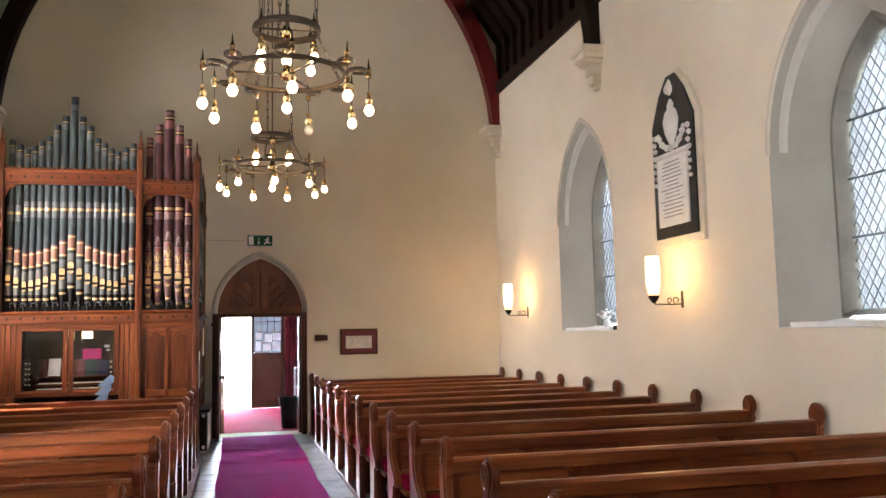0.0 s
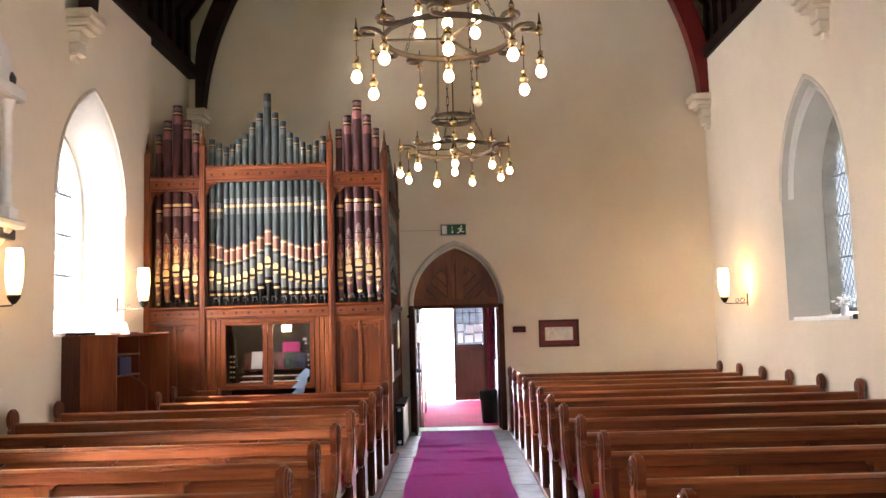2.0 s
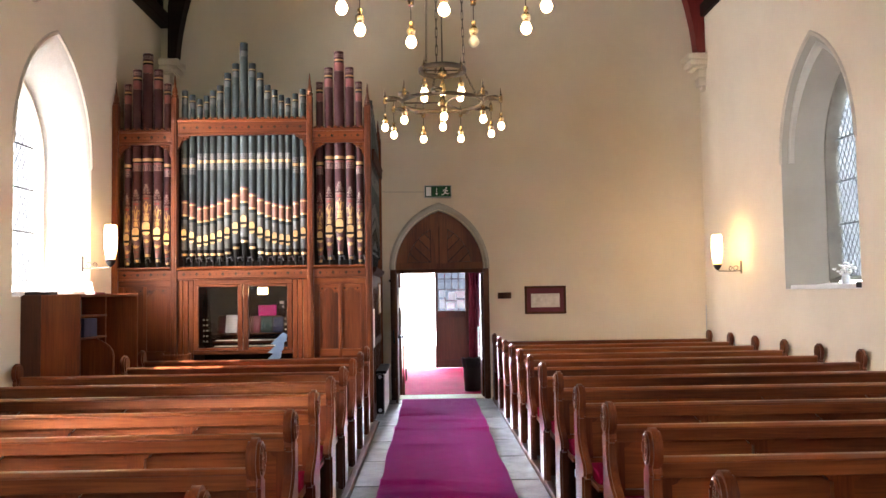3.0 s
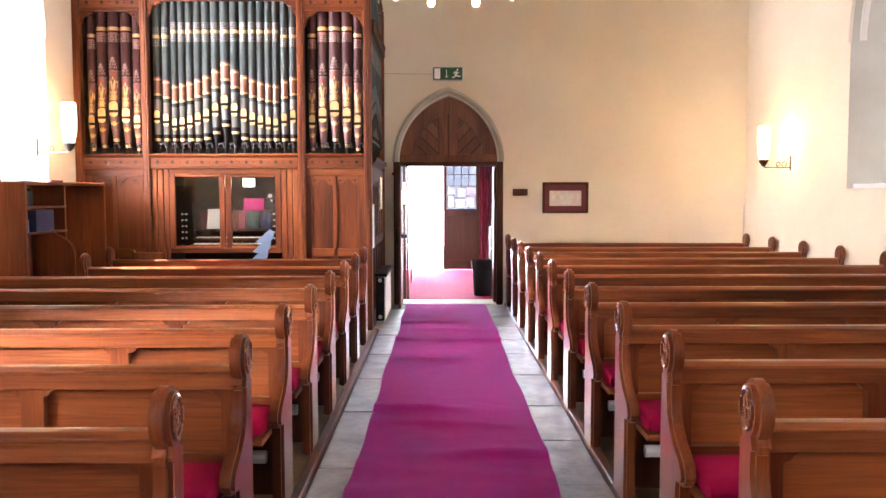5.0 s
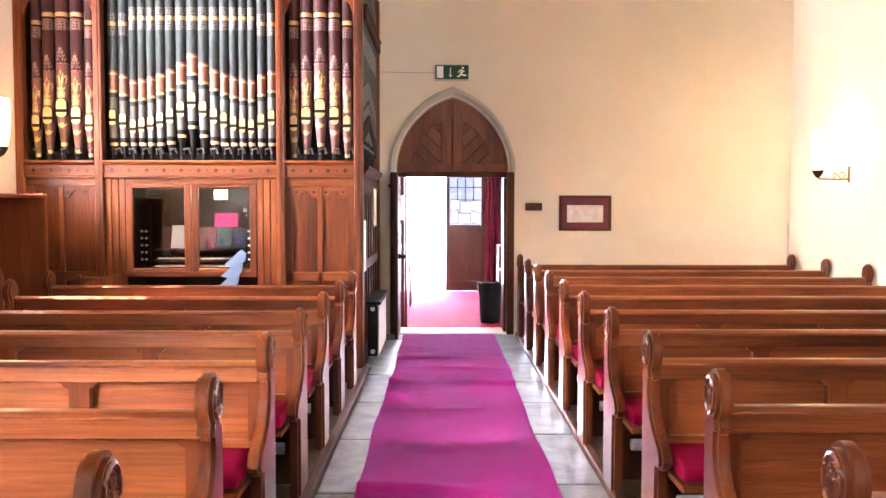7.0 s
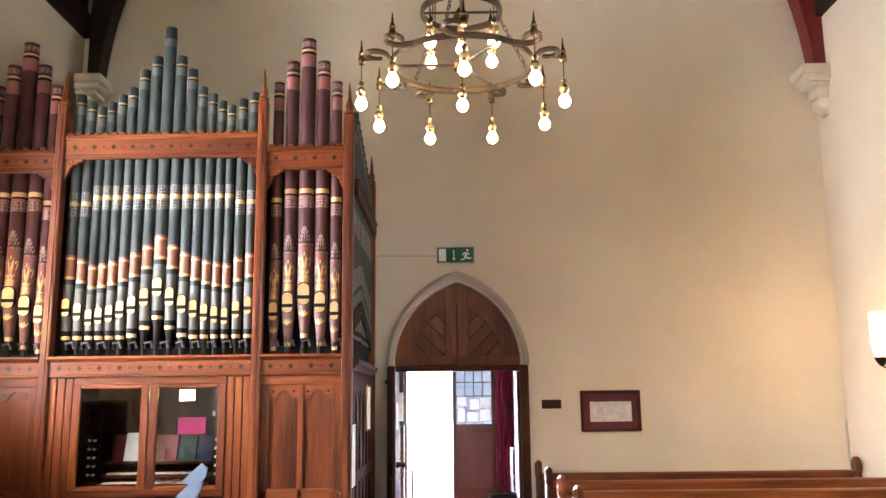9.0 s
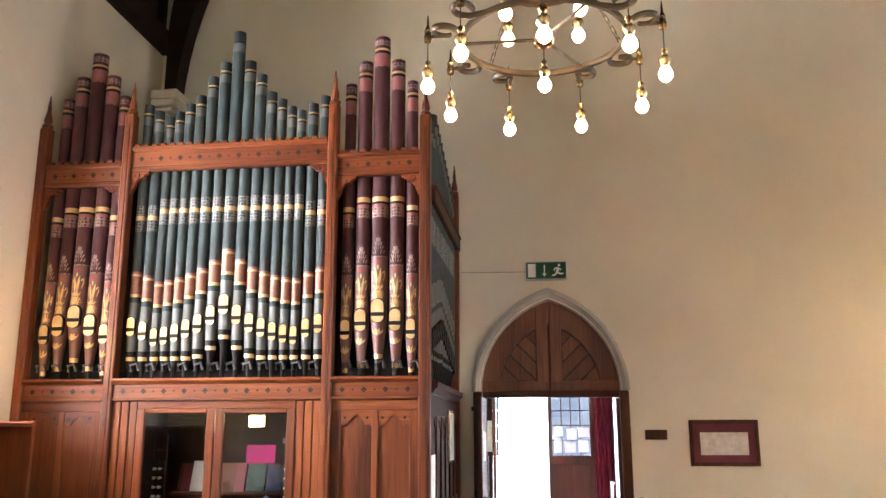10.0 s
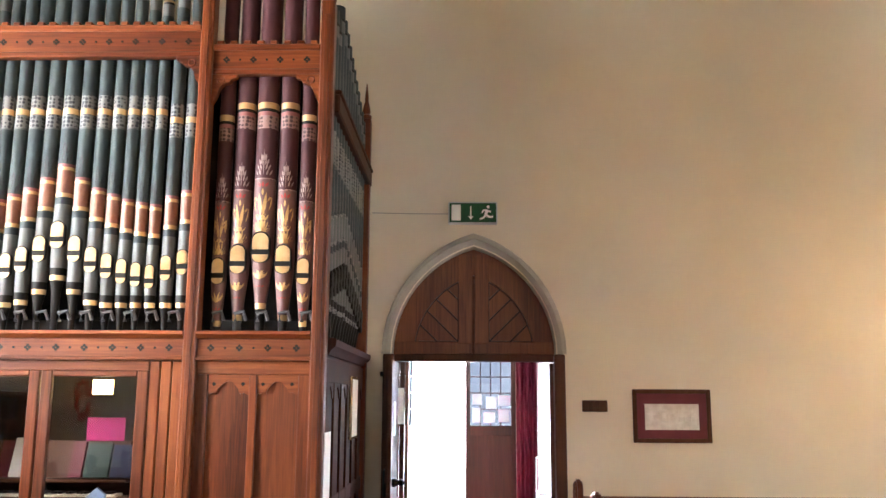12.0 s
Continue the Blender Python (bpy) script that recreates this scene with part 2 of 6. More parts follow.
BOARDS = wood("floor_boards", (0.06, 0.035, 0.018), (0.12, 0.075, 0.04), (0.19, 0.125, 0.07), 0, 0.5, 0.1)
GRASS = mottled("mown_grass", (0.05, 0.09, 0.02), (0.09, 0.15, 0.035), 0.9, 1.2, 60.0, 0.8, 0.02)
GRAVEL = mottled("pale_gravel", (0.40, 0.37, 0.32), (0.55, 0.51, 0.45), 0.9, 5.0, 90.0, 0.7, 0.01)
RADIATOR = mottled("pale_grey_enamel", (0.42, 0.44, 0.46), (0.52, 0.54, 0.56), 0.35, 3.0, 60.0, 0.05, 0.001)
POPPY = mottled("poppy_red", (0.45, 0.008, 0.012), (0.6, 0.015, 0.02), 0.7, 12.0, 90.0, 0.2, 0.002)
BULB = glow("lit_bulb", (1.0, 0.66, 0.30), BULB_E)
SHADE_BASE = glow("lit_amber_glass", (1.0, 0.42, 0.08), SHADE_E * 0.3)
SHADE = glow("lit_opal_glass", (1.0, 0.62, 0.22), SHADE_E)
DEAD = mottled("unlit_bulb_glass", (0.6, 0.55, 0.42), (0.7, 0.64, 0.5), 0.2, 5.0, 60.0, 0.02, 0.001)
QUARRY = clear("leaded_glass", (0.86, 0.92, 0.96), rough=0.12)
PANE = clear("clear_glass", (0.90, 0.92, 0.92))
# pane tint set very low so the bright backdrop beyond looks dim
DIM = clear("dimmed_glass", (0.09, 0.10, 0.115))
DARKGLASS = clear("shaded_glass", (0.02, 0.025, 0.024))
# mirror colour lowered as well, to take the outdoor glare off the panes
DARKGLASS.node_tree.nodes["Glossy BSDF"].inputs["Color"].default_value = (0.08, 0.09, 0.09, 1)
# darker copy of the reveal plaster: the north windows' shade is in its colour
SPLAY = mottled("shaded_reveal_plaster", (0.29, 0.28, 0.235), (0.36, 0.35, 0.30), 0.85, 1.0, 30.0, 0.15, 0.004)
# darker stone, used for the north window surrounds only
TRACERY = mottled("dark_window_stone", (0.13, 0.118, 0.095), (0.21, 0.19, 0.155), 0.85, 3.0, 40.0, 0.3, 0.004)
MOULD = mottled("grey_painted_stone", (0.34, 0.31, 0.26), (0.44, 0.41, 0.35), 0.8, 3.0, 40.0, 0.2, 0.003)

for cloth, sheen in ((CARPET, 0.6), (MATTING, 0.0), (CUSHION, 0.0)):
    fibre = cloth.node_tree.nodes["Principled BSDF"]
    fibre.inputs["Specular IOR Level"].default_value = 0.05
    fibre.inputs["Sheen Weight"].default_value = sheen
    fibre.inputs["Sheen Roughness"].default_value = 0.24
    fibre.inputs["Sheen Tint"].default_value = (0.75, 0.40, 1.0, 1)
for dull in (BLACK, DARK_Z, GREEN, GREENDARK, MAROON, ROOF, SIGNGREEN, SIDE_Z):
    dull.node_tree.nodes["Principled BSDF"].inputs["Specular IOR Level"].default_value = 0.15


# ---- building helpers ----
ORIGIN = {}


def thing(name, at, label, category, group="", kind=""):
    ob = new(name)
    ob.location = at
    ob.empty_display_size = 0.1
    ORIGIN[ob] = Vector(at)
    return tagged(ob, label, category, group, kind)


def part(name, bm, material, parent=None, label="", sharp=35, at=None):
    """Links a bmesh, given in world coordinates, as one mesh object."""
    base = ORIGIN[parent] if parent else Vector(at or (0, 0, 0))
    bmesh.ops.translate(bm, vec=-base, verts=bm.verts)
    bmesh.ops.recalc_face_normals(bm, faces=bm.faces)
    me = bpy.data.meshes.new(name)
    bm.to_mesh(me)
    bm.free()
    for mt in material if isinstance(material, (list, tuple)) else [material]:
        me.materials.append(mt)
    me.polygons.foreach_set("use_smooth", [True] * len(me.polygons))
    me.set_sharp_from_angle(angle=radians(sharp))
    ob = new(name, me)
    if parent:
        ob.parent = parent
    else:
        ob.location = base
    ORIGIN[ob] = base
    if label:
        ob["label"] = label
    return ob


def solid(name, bm, material, at, label, category, group="", kind="", sharp=35):
    return tagged(part(name, bm, material, None, "", sharp, at), label, category, group, kind)


def box(x0, x1, y0, y1, z0, z1, bev=0.0, bm=None, mi=0):
    bm = bm or bmesh.new()
    tmp = bmesh.new()
    bmesh.ops.create_cube(tmp, size=1, matrix=Matrix.Translation(((x0 + x1) / 2, (y0 + y1) / 2, (z0 + z1) / 2)) @ Matrix.Diagonal((abs(x1 - x0), abs(y1 - y0), abs(z1 - z0), 1)))
    if bev:
        bmesh.ops.bevel(tmp, geom=tmp.edges[:], offset=bev, segments=1, affect="EDGES")
    return merge(bm, tmp, mi)


def merge(bm, tmp, mi=0, m=None):
    if m:
        bmesh.ops.transform(tmp, matrix=m, verts=tmp.verts)
    vs = {v: bm.verts.new(v.co) for v in tmp.verts}
    for f in tmp.faces:
        try:
            g = bm.faces.new([vs[v] for v in f.verts])
            g.material_index = mi if mi else f.material_index
        except ValueError:
            pass
    tmp.free()
    return bm


def prism(pts, axis, a, b, bev=0.0, bm=None, mi=0):
    """A flat outline given in the two other axes, carried along axis from a to b."""
    bm = bm or bmesh.new()
    tmp = bmesh.new()

    def at(p, q, c):
        return {"x": (c, p, q), "y": (p, c, q), "z": (p, q, c)}[axis]

    lo = [tmp.verts.new(at(p, q, a)) for p, q in pts]
    hi = [tmp.verts.new(at(p, q, b)) for p, q in pts]
    f1, f2 = tmp.faces.new(lo), tmp.faces.new(hi[::-1])
    n = len(pts)
    for i in range(n):
        tmp.faces.new((lo[i], lo[(i + 1) % n], hi[(i + 1) % n], hi[i]))
    bmesh.ops.recalc_face_normals(tmp, faces=tmp.faces)
    if bev:
        bmesh.ops.bevel(tmp, geom=list(f1.edges) + list(f2.edges), offset=bev, segments=2, affect="EDGES")
    return merge(bm, tmp, mi)


def lathe(profile, centre, seg=16, bm=None, mats=None, mi=0, axis="z"):
    """A turned form: profile of (radius, height) round an upright (or level) axis; mats gives one index for each step."""
    bm = bm or bmesh.new()
    rings = []
    for r, h in profile:
        ring = []
        for i in range(seg):
            u = 2 * math.pi * i / seg
            p = (r * math.cos(u), r * math.sin(u), h)
            if axis == "y":
                p = (p[0], p[2], p[1])
            elif axis == "x":
                p = (p[2], p[0], p[1])
            ring.append(bm.verts.new(Vector(centre) + Vector(p)))
        rings.append(ring)
    for k in range(len(rings) - 1):
        for i in range(seg):
            f = bm.faces.new((rings[k][i], rings[k][(i + 1) % seg], rings[k + 1][(i + 1) % seg], rings[k + 1][i]))
            f.material_index = mats[k] if mats else mi
    for ring, idx in ((rings[0][::-1], mats[0] if mats else mi), (rings[-1], mats[-1] if mats else mi)):
        f = bm.faces.new(ring)
        f.material_index = idx
    return bm


def tube(path, r, seg=8, bm=None, closed=False, mi=0, flat=1.0):
    """A round bar along a line of points; flat squeezes it upright."""
    bm = bm or bmesh.new()
    pts = [Vector(p) for p in path]
    n = len(pts)
    rings = []
    for i, p in enumerate(pts):
        a = pts[(i - 1) % n] if closed or i else p
        b = pts[(i + 1) % n] if closed or i < n - 1 else p
        d = (b - a).normalized()
        up = Vector((0, 0, 1)) if abs(d.z) < 0.9 else Vector((1, 0, 0))
        s = d.cross(up).normalized()
        u = s.cross(d)
        rr = r[i] if isinstance(r, (list, tuple)) else r
        rings.append([bm.verts.new(p + rr * (math.cos(2 * math.pi * k / seg) * s + flat * math.sin(2 * math.pi * k / seg) * u)) for k in range(seg)])
    for i in range(n if closed else n - 1):
        for k in range(seg):
            f = bm.faces.new((rings[i][k], rings[i][(k + 1) % seg], rings[(i + 1) % n][(k + 1) % seg], rings[(i + 1) % n][k]))
            f.material_index = mi
    if not closed:
        for ring in (rings[0][::-1], rings[-1]):
            f = bm.faces.new(ring)
            f.material_index = mi
    return bm


def arch(hw, spring, apex, n=12):
    h = apex - spring
    c = (hw * hw - h * h) / (2 * hw)
    rad = hw - c
    top = math.atan2(h, -c)
    right = [(c + rad * math.cos(top * i / n), spring + rad * math.sin(top * i / n)) for i in range(n + 1)]
    right[-1] = (0.0, apex)
    return [(-p, q) for p, q in right] + right[-2::-1]


def outline(hw, z0, spring, apex, n=12):
    return [(-hw, z0)] + arch(hw, spring, apex, n) + [(hw, z0)]


def clip(poly, n, d):
    """The part of a convex outline where n . p <= d."""
    out = []
    for i, a in enumerate(poly):
        b = poly[(i + 1) % len(poly)]
        da, db = n[0] * a[0] + n[1] * a[1] - d, n[0] * b[0] + n[1] * b[1] - d
        if da <= 0:
            out.append(a)
        if (da < 0 < db) or (db < 0 < da):
            u = da / (da - db)
            out.append((a[0] + u * (b[0] - a[0]), a[1] + u * (b[1] - a[1])))
    return out


def loft(rings, bm=None, closed=False, mi=0):
    bm = bm or bmesh.new()
    vs = [[bm.verts.new(p) for p in ring] for ring in rings]
    n = len(vs[0])
    for k in range(len(vs) - 1):
        for i in range(n if closed else n - 1):
            f = bm.faces.new((vs[k][i], vs[k][(i + 1) % n], vs[k + 1][(i + 1) % n], vs[k + 1][i]))
            f.material_index = mi
    return bm


def wall(name, axis, inner, outer, a0, a1, z0, z1, holes, material, label):
    """A wall with pointed or square openings: holes are (centre, half width, sill, spring, apex)."""
    bm = bmesh.new()
    s = a0
    for c, hw, sill, spring, apex in sorted(holes):
        prism([(s, z0), (c - hw, z0), (c - hw, z1), (s, z1)], axis, inner, outer, bm=bm)
        if sill > z0:
            prism([(c - hw, z0), (c + hw, z0), (c + hw, sill), (c - hw, sill)], axis, inner, outer, bm=bm)
        top = [(c + p, q) for p, q in arch(hw, spring, apex)] if apex > spring else [(c - hw, spring), (c + hw, spring)]
        half = len(top) // 2
        if apex > spring:
            prism(top[:half + 1] + [(c, z1), (c - hw, z1)], axis, inner, outer, bm=bm)
            prism(top[half:] + [(c + hw, z1), (c, z1)], axis, inner, outer, bm=bm)
        else:
            prism(top + [(c + hw, z1), (c - hw, z1)], axis, inner, outer, bm=bm)
        s = c + hw
    prism([(s, z0), (a1, z0), (a1, z1), (s, z1)], axis, inner, outer, bm=bm)
    return solid(name, bm, material, (0, 0, 0), label, "wall", kind="structure", sharp=0)


# ---- the large structure ----
WIN = dict(hw=0.90, sill=1.62, spring=3.15, apex=4.50)
wall("wall_north", "x", XR, XR + 0.62, YB, YE + 0.4, -0.1, 5.95, [(wy, WIN["hw"], WIN["sill"], WIN["spring"], WIN["apex"]) for wy in WIN_Y], PLASTER, "long cream plastered wall with pointed windows")
wall("wall_south", "x", XL, XL - 0.62, YB, 12.4, -0.1, 5.95, [(wy + 0.05, WIN["hw"] + 0.05, WIN["sill"] + 0.05, WIN["spring"] + 0.05, WIN["apex"] + 0.07) for wy in SOUTH_Y], PLASTER, "cream plastered wall with pointed sunlit windows")
wall("wall_south_recess", "x", XL - 0.10, XL - 0.62, 12.4, YE + 0.4, -0.1, 5.95, [], PLASTER, "cream plastered wall set back behind the organ")
wall("wall_west", "y", YE, YE + 0.55, XL - 0.62, XR + 0.62, -0.1, 13.4, [(0.787, 0.70, -0.1, 2.02, 2.95)], PLASTER, "tall cream plastered end wall with a pointed doorway")
# end wall out of view; its window is added to let light in
wall("wall_east", "y", YB, YB - 0.55, XL - 0.62, XR + 0.62, -0.1, 13.4, [(0.75, 1.2, 2.4, 5.2, 6.9)], PLASTER, "tall unseen cream plastered wall with a large added window opening")

bm = box(XL - 1, XR + 1, YB - 1, YE + 0.54, -0.3, -0.06)
FLOOR = solid("floor", bm, SLATE, (0, 0, 0), "stone floor of the nave under flags and boards", "floor", kind="structure")
for nm, xa, xb in (("floor_boards_south", XL, -0.11), ("floor_boards_north", 1.64, XR)):
    bm = box(xa, xb, YB, YE, -0.06, 0.012)
    solid(nm, bm, BOARDS, (0, 0, 0), "worn wooden floor boards under the pews", "floor", kind="structure")
for nm, xa, xb in (("trim_south", -0.11, -0.05), ("trim_north", 1.58, 1.64)):
    bm = box(xa, xb, YB, YE if xa > 0 else 12.2, -0.05, 0.03, 0.008)
    solid(nm, bm, DARK_Z, (0, 0, 0), "dark polished wooden edging beside the aisle", "trim", kind="structure")

# roof: two boarded slopes with rafters and ashlar struts over the wall plates
CX, RISE = 0.76, 1.43
bm = bmesh.new()
half = XR - CX
for sgn in (1, -1):
    w = half if sgn > 0 else CX - XL
    pts = [(CX, 7.0 + half * RISE), (CX + sgn * (w + 0.75), 7.0 - 0.75 * RISE), (CX + sgn * (w + 0.75), 7.25 - 0.75 * RISE), (CX, 7.3 + half * RISE)]
    prism(pts, "y", YB - 0.6, YE + 0.6, bm=bm)
    y = YB + 0.2
    while y < YE:
        foot = CX + sgn * (w + 0.3)
        pts = [(CX, 6.86 + half * RISE), (foot, 6.86 - 0.3 * RISE), (foot, 7.02 - 0.3 * RISE), (CX, 7.02 + half * RISE)]
        prism(pts, "y", y - 0.04, y + 0.04, bm=bm)
        wx = CX + sgn * w
        box(wx + sgn * 0.02, wx + sgn * 0.10, y - 0.04, y + 0.04, 6.05, 7.0, bm=bm)
        y += 0.42
    wx = CX + sgn * w
    box(wx - sgn * 0.07, wx + sgn * 0.16, YB, YE - 0.01, 5.88, 6.08, 0.015, bm=bm)
    box(wx + sgn * 0.12, wx + sgn * 0.16, YB, YE - 0.01, 6.05, 7.1, bm=bm)
    for k in range(1, 8):
        xx = CX + sgn * w * (1 - k / 8)
        zz = 6.80 + w * k / 8 * RISE
        box(xx - 0.06, xx + 0.06, YB, YE - 0.01, zz - 0.1, zz + 0.05, bm=bm)
solid("ceiling", bm, ROOF, (0, 0, 0), "dark timber roof with close rafters and wall plates", "ceiling", kind="structure")


def truss(y, t=0.11):
    ob = thing("roof_truss", (CX, y, 5.3), "dark red timber arch rib standing on stone corbels", "roof truss", "arched roof ribs")
    for sgn in (1, -1):
        w = (XR - CX) if sgn > 0 else (CX - XL) - 0.10
        bm = bmesh.new()
        a0, a1 = math.asin(0.23 / 4.727), math.acos(0.65 / 4.727)
        inner = [(-0.65 + 4.727 * math.cos(a0 + (a1 - a0) * i / 24) - 4.06 + w - 0.14, 5.0 + 4.727 * math.sin(a0 + (a1 - a0) * i / 24)) for i in range(25)]
        outer = [(-0.65 + 5.01 * math.cos(a0 + (a1 - a0) * i / 24) - 4.06 + w - 0.14, 5.0 + 5.01 * math.sin(a0 + (a1 - a0) * i / 24)) for i in range(25)]
        outer = [(min(p, w - 0.005), q) for p, q in outer]
        for i in range(24):
            quad = [inner[i], inner[i + 1], outer[i + 1], outer[i]]
            prism([(CX + sgn * p, q) for p, q in quad], "y", y - t, y + t, bm=bm)
        bmesh.ops.remove_doubles(bm, verts=bm.verts, dist=1e-5)
        part("rib", bm, RIB if y > 13 and sgn > 0 else ROOF, ob)
    return ob


def corbel(y, sgn, group="corbels under the roof"):
    x = XR if sgn > 0 else XL
    lab = "cream painted moulded stone corbel under a roof rib"
    bm = bmesh.new()
    steps = [(0.30, 0.20, 5.29, 5.19), (0.27, 0.18, 5.19, 5.11), (0.22, 0.15, 5.11, 5.06), (0.14, 0.11, 5.06, 4.93), (0.12, 0.095, 4.93, 4.80), (0.07, 0.06, 4.80, 4.73)]
    for d, h, zt, zb in steps:
        box(x + sgn * 0.01, x - sgn * d, y - h, y + h, zb, zt, 0.015, bm=bm)
    return solid("corbel", bm, CORBEL, (x, y, 4.72), lab, "corbel", group)


for ty in (14.22, 9.95, 5.65, 1.35, -2.95):
    truss(ty)
    for sg in (1, -1):
        corbel(ty, sg)

WIN_NO = [0]


def lancet(y, sgn, hw, sill, spring, apex, x_in):
    """A pointed window in a deep plastered reveal, with a stone surround, leaded lights and iron bars."""
    WIN_NO[0] += 1
    s = sgn
    lab = "pointed church window of leaded clear glass in a deep reveal" if s > 0 else "sunlit pointed church window of leaded glass in a deep reveal"
    ob = thing("window_%d" % WIN_NO[0], (x_in, y, sill), lab, "window", "pointed nave windows", "structure")
    k = 0.645 if s > 0 else 0.84
    gx = x_in + s * (0.38 if s > 0 else 0.48)
    o1 = [(x_in - s * 0.002, y + p, q) for p, q in outline(hw - 0.001, sill + 0.001, spring, apex - 0.002)]
    o1b = [(x_in + s * 0.05, y + p, q) for p, q in outline(hw - 0.055, sill + 0.012, spring, apex - 0.075)]
    o2 = [(gx, y + p, q) for p, q in outline(hw * k, sill + 0.07, spring + 0.02, apex - 0.34)]
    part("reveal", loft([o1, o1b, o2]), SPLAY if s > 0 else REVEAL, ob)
    bm = loft([[(x_in - s * 0.02, y - hw - 0.03, sill), (x_in - s * 0.02, y + hw + 0.03, sill)], [(gx, y - hw * k, sill + 0.07), (gx, y + hw * k, sill + 0.07)]])
    part("sill", bm, WHITE, ob, "pale sloping sill")
    # stone surround with a cusped head
    out = outline(hw * k + 0.03, sill + 0.06, spring + 0.02, apex - 0.30)
    ghw = hw * k - 0.066
    inn = outline(ghw, sill + 0.15, spring - 0.02, apex - 0.46)
    rings = [[(gx, y + p, q) for p, q in out], [(gx, y + p, q) for p, q in outline(hw * k - 0.03, sill + 0.11, spring, apex - 0.38)],
             [(gx + s * 0.10, y + p, q) for p, q in inn], [(gx + s * 0.16, y + p, q) for p, q in inn]]
    bm = loft(rings)
    loft([[(gx + s * 0.16, y + p, q) for p, q in inn], [(gx + s * 0.16, y + p * 2.2, q + (0.6 if q > spring else -0.3)) for p, q in inn]], bm=bm)
    loft([[(gx, y - hw * k - 0.03, sill + 0.09), (gx, y + hw * k + 0.03, sill + 0.09)], [(gx + s * 0.16, y - hw * k, sill + 0.15), (gx + s * 0.16, y + hw * k, sill + 0.15)]], bm=bm)
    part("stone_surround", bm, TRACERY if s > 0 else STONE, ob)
    px = gx + s * 0.13
    pane_pts = outline(ghw + 0.02, sill + 0.12, spring - 0.02, apex - 0.43)
    pane = part("pane", prism([(y + p, q) for p, q in pane_pts], "x", px, px + s * 0.006), QUARRY, ob)
    pane.visible_shadow = False
    # lead cames in a diamond pattern
    bm = bmesh.new()
    step, z0, z1 = 0.15, sill + 0.14, apex - 0.45
    c = (ghw * ghw - (z1 - spring) ** 2) / (2 * ghw)
    rad = ghw - c

    def inside(p, q):
        if abs(p) > ghw or q < z0:
            return False
        return q < spring or (abs(p) - c) ** 2 + (q - spring) ** 2 < rad * rad

    n = 60
    for fam in (1, -1):
        for k2 in range(-14, 32):
            run = []
            for i in range(n + 1):
                p = -ghw + 2 * ghw * i / n
                q = z0 + k2 * step + fam * p * 1.55
                if inside(p, q):
                    run.append((px - s * 0.004, y + p, q))
            if len(run) > 2:
                tube([run[0], run[-1]], 0.006, 4, bm=bm)
    part("lead_cames", bm, LEAD, ob)
    for z in (sill + 0.75, sill + 1.25, sill + 1.75):
        part("saddle_bar", box(px - s * 0.03, px - s * 0.015, y - ghw, y + ghw, z - 0.009, z + 0.009), LEAD, ob)
    rings = []
    for dw, dd in () if s < 0 else ((0.058, 0.06), (0.085, 0.06), (0.10, 0.075), (0.115, 0.16), (0.07, 0.165)):
        rings.append([(x_in + s * dd, y + p, q) for p, q in arch(hw - dw, spring, apex - dw * 1.35)])
    if rings:
        part("arch_order", loft(rings), REVEAL, ob)
    part("sill_slab", box(x_in - s * 0.012, x_in + s * 0.20, y - hw + 0.16, y + hw - 0.16, sill + 0.004, sill + 0.05, 0.006), WHITE, ob)
    # hood edge round the opening
    bm = loft([[(x_in - s * 0.001, y + p, q) for p, q in arch(hw + 0.035, spring, apex + 0.045)], [(x_in - s * 0.018, y + p, q) for p, q in arch(hw + 0.025, spring, apex + 0.032)],
               [(x_in - s * 0.018, y + p, q) for p, q in arch(hw - 0.002, spring, apex - 0.003)], [(x_in + s * 0.004, y + p, q) for p, q in arch(hw - 0.012, spring, apex - 0.016)]])
    part("arch_moulding", bm, STONE, ob)
    return ob


for wy in WIN_Y:
    lancet(wy, 1, WIN["hw"], WIN["sill"], WIN["spring"], WIN["apex"], XR)
for wy in SOUTH_Y:
    lancet(wy + 0.05, -1, WIN["hw"] + 0.05, WIN["sill"] + 0.05, WIN["spring"] + 0.05, WIN["apex"] + 0.07, XL)

# ---- doorway, doors and porch ----
DX, DHW, DS, DA = 0.787, 0.70, 2.02, 2.95
ob = thing("door_surround", (DX, YE, 0), "grey painted moulded arch round the doorway", "door surround", kind="structure")
rings = []
for dw, dy in ((0.085, -0.002), (0.075, -0.03), (0.045, -0.035), (0.03, -0.012), (0.0, 0.005), (-0.02, 0.09)):
    rings.append([(DX + p, YE + dy, q) for p, q in arch(DHW + dw, DS, DA + dw * 1.35)])
part("arch_moulding", loft(rings), MOULD, ob)
for sg in (1, -1):
    bm = box(DX + sg * (DHW - 0.02), DX + sg * (DHW + 0.07), YE - 0.022, YE + 0.2, 0.0, DS, 0.01)
    part("jamb", bm, DARK_Z, ob)

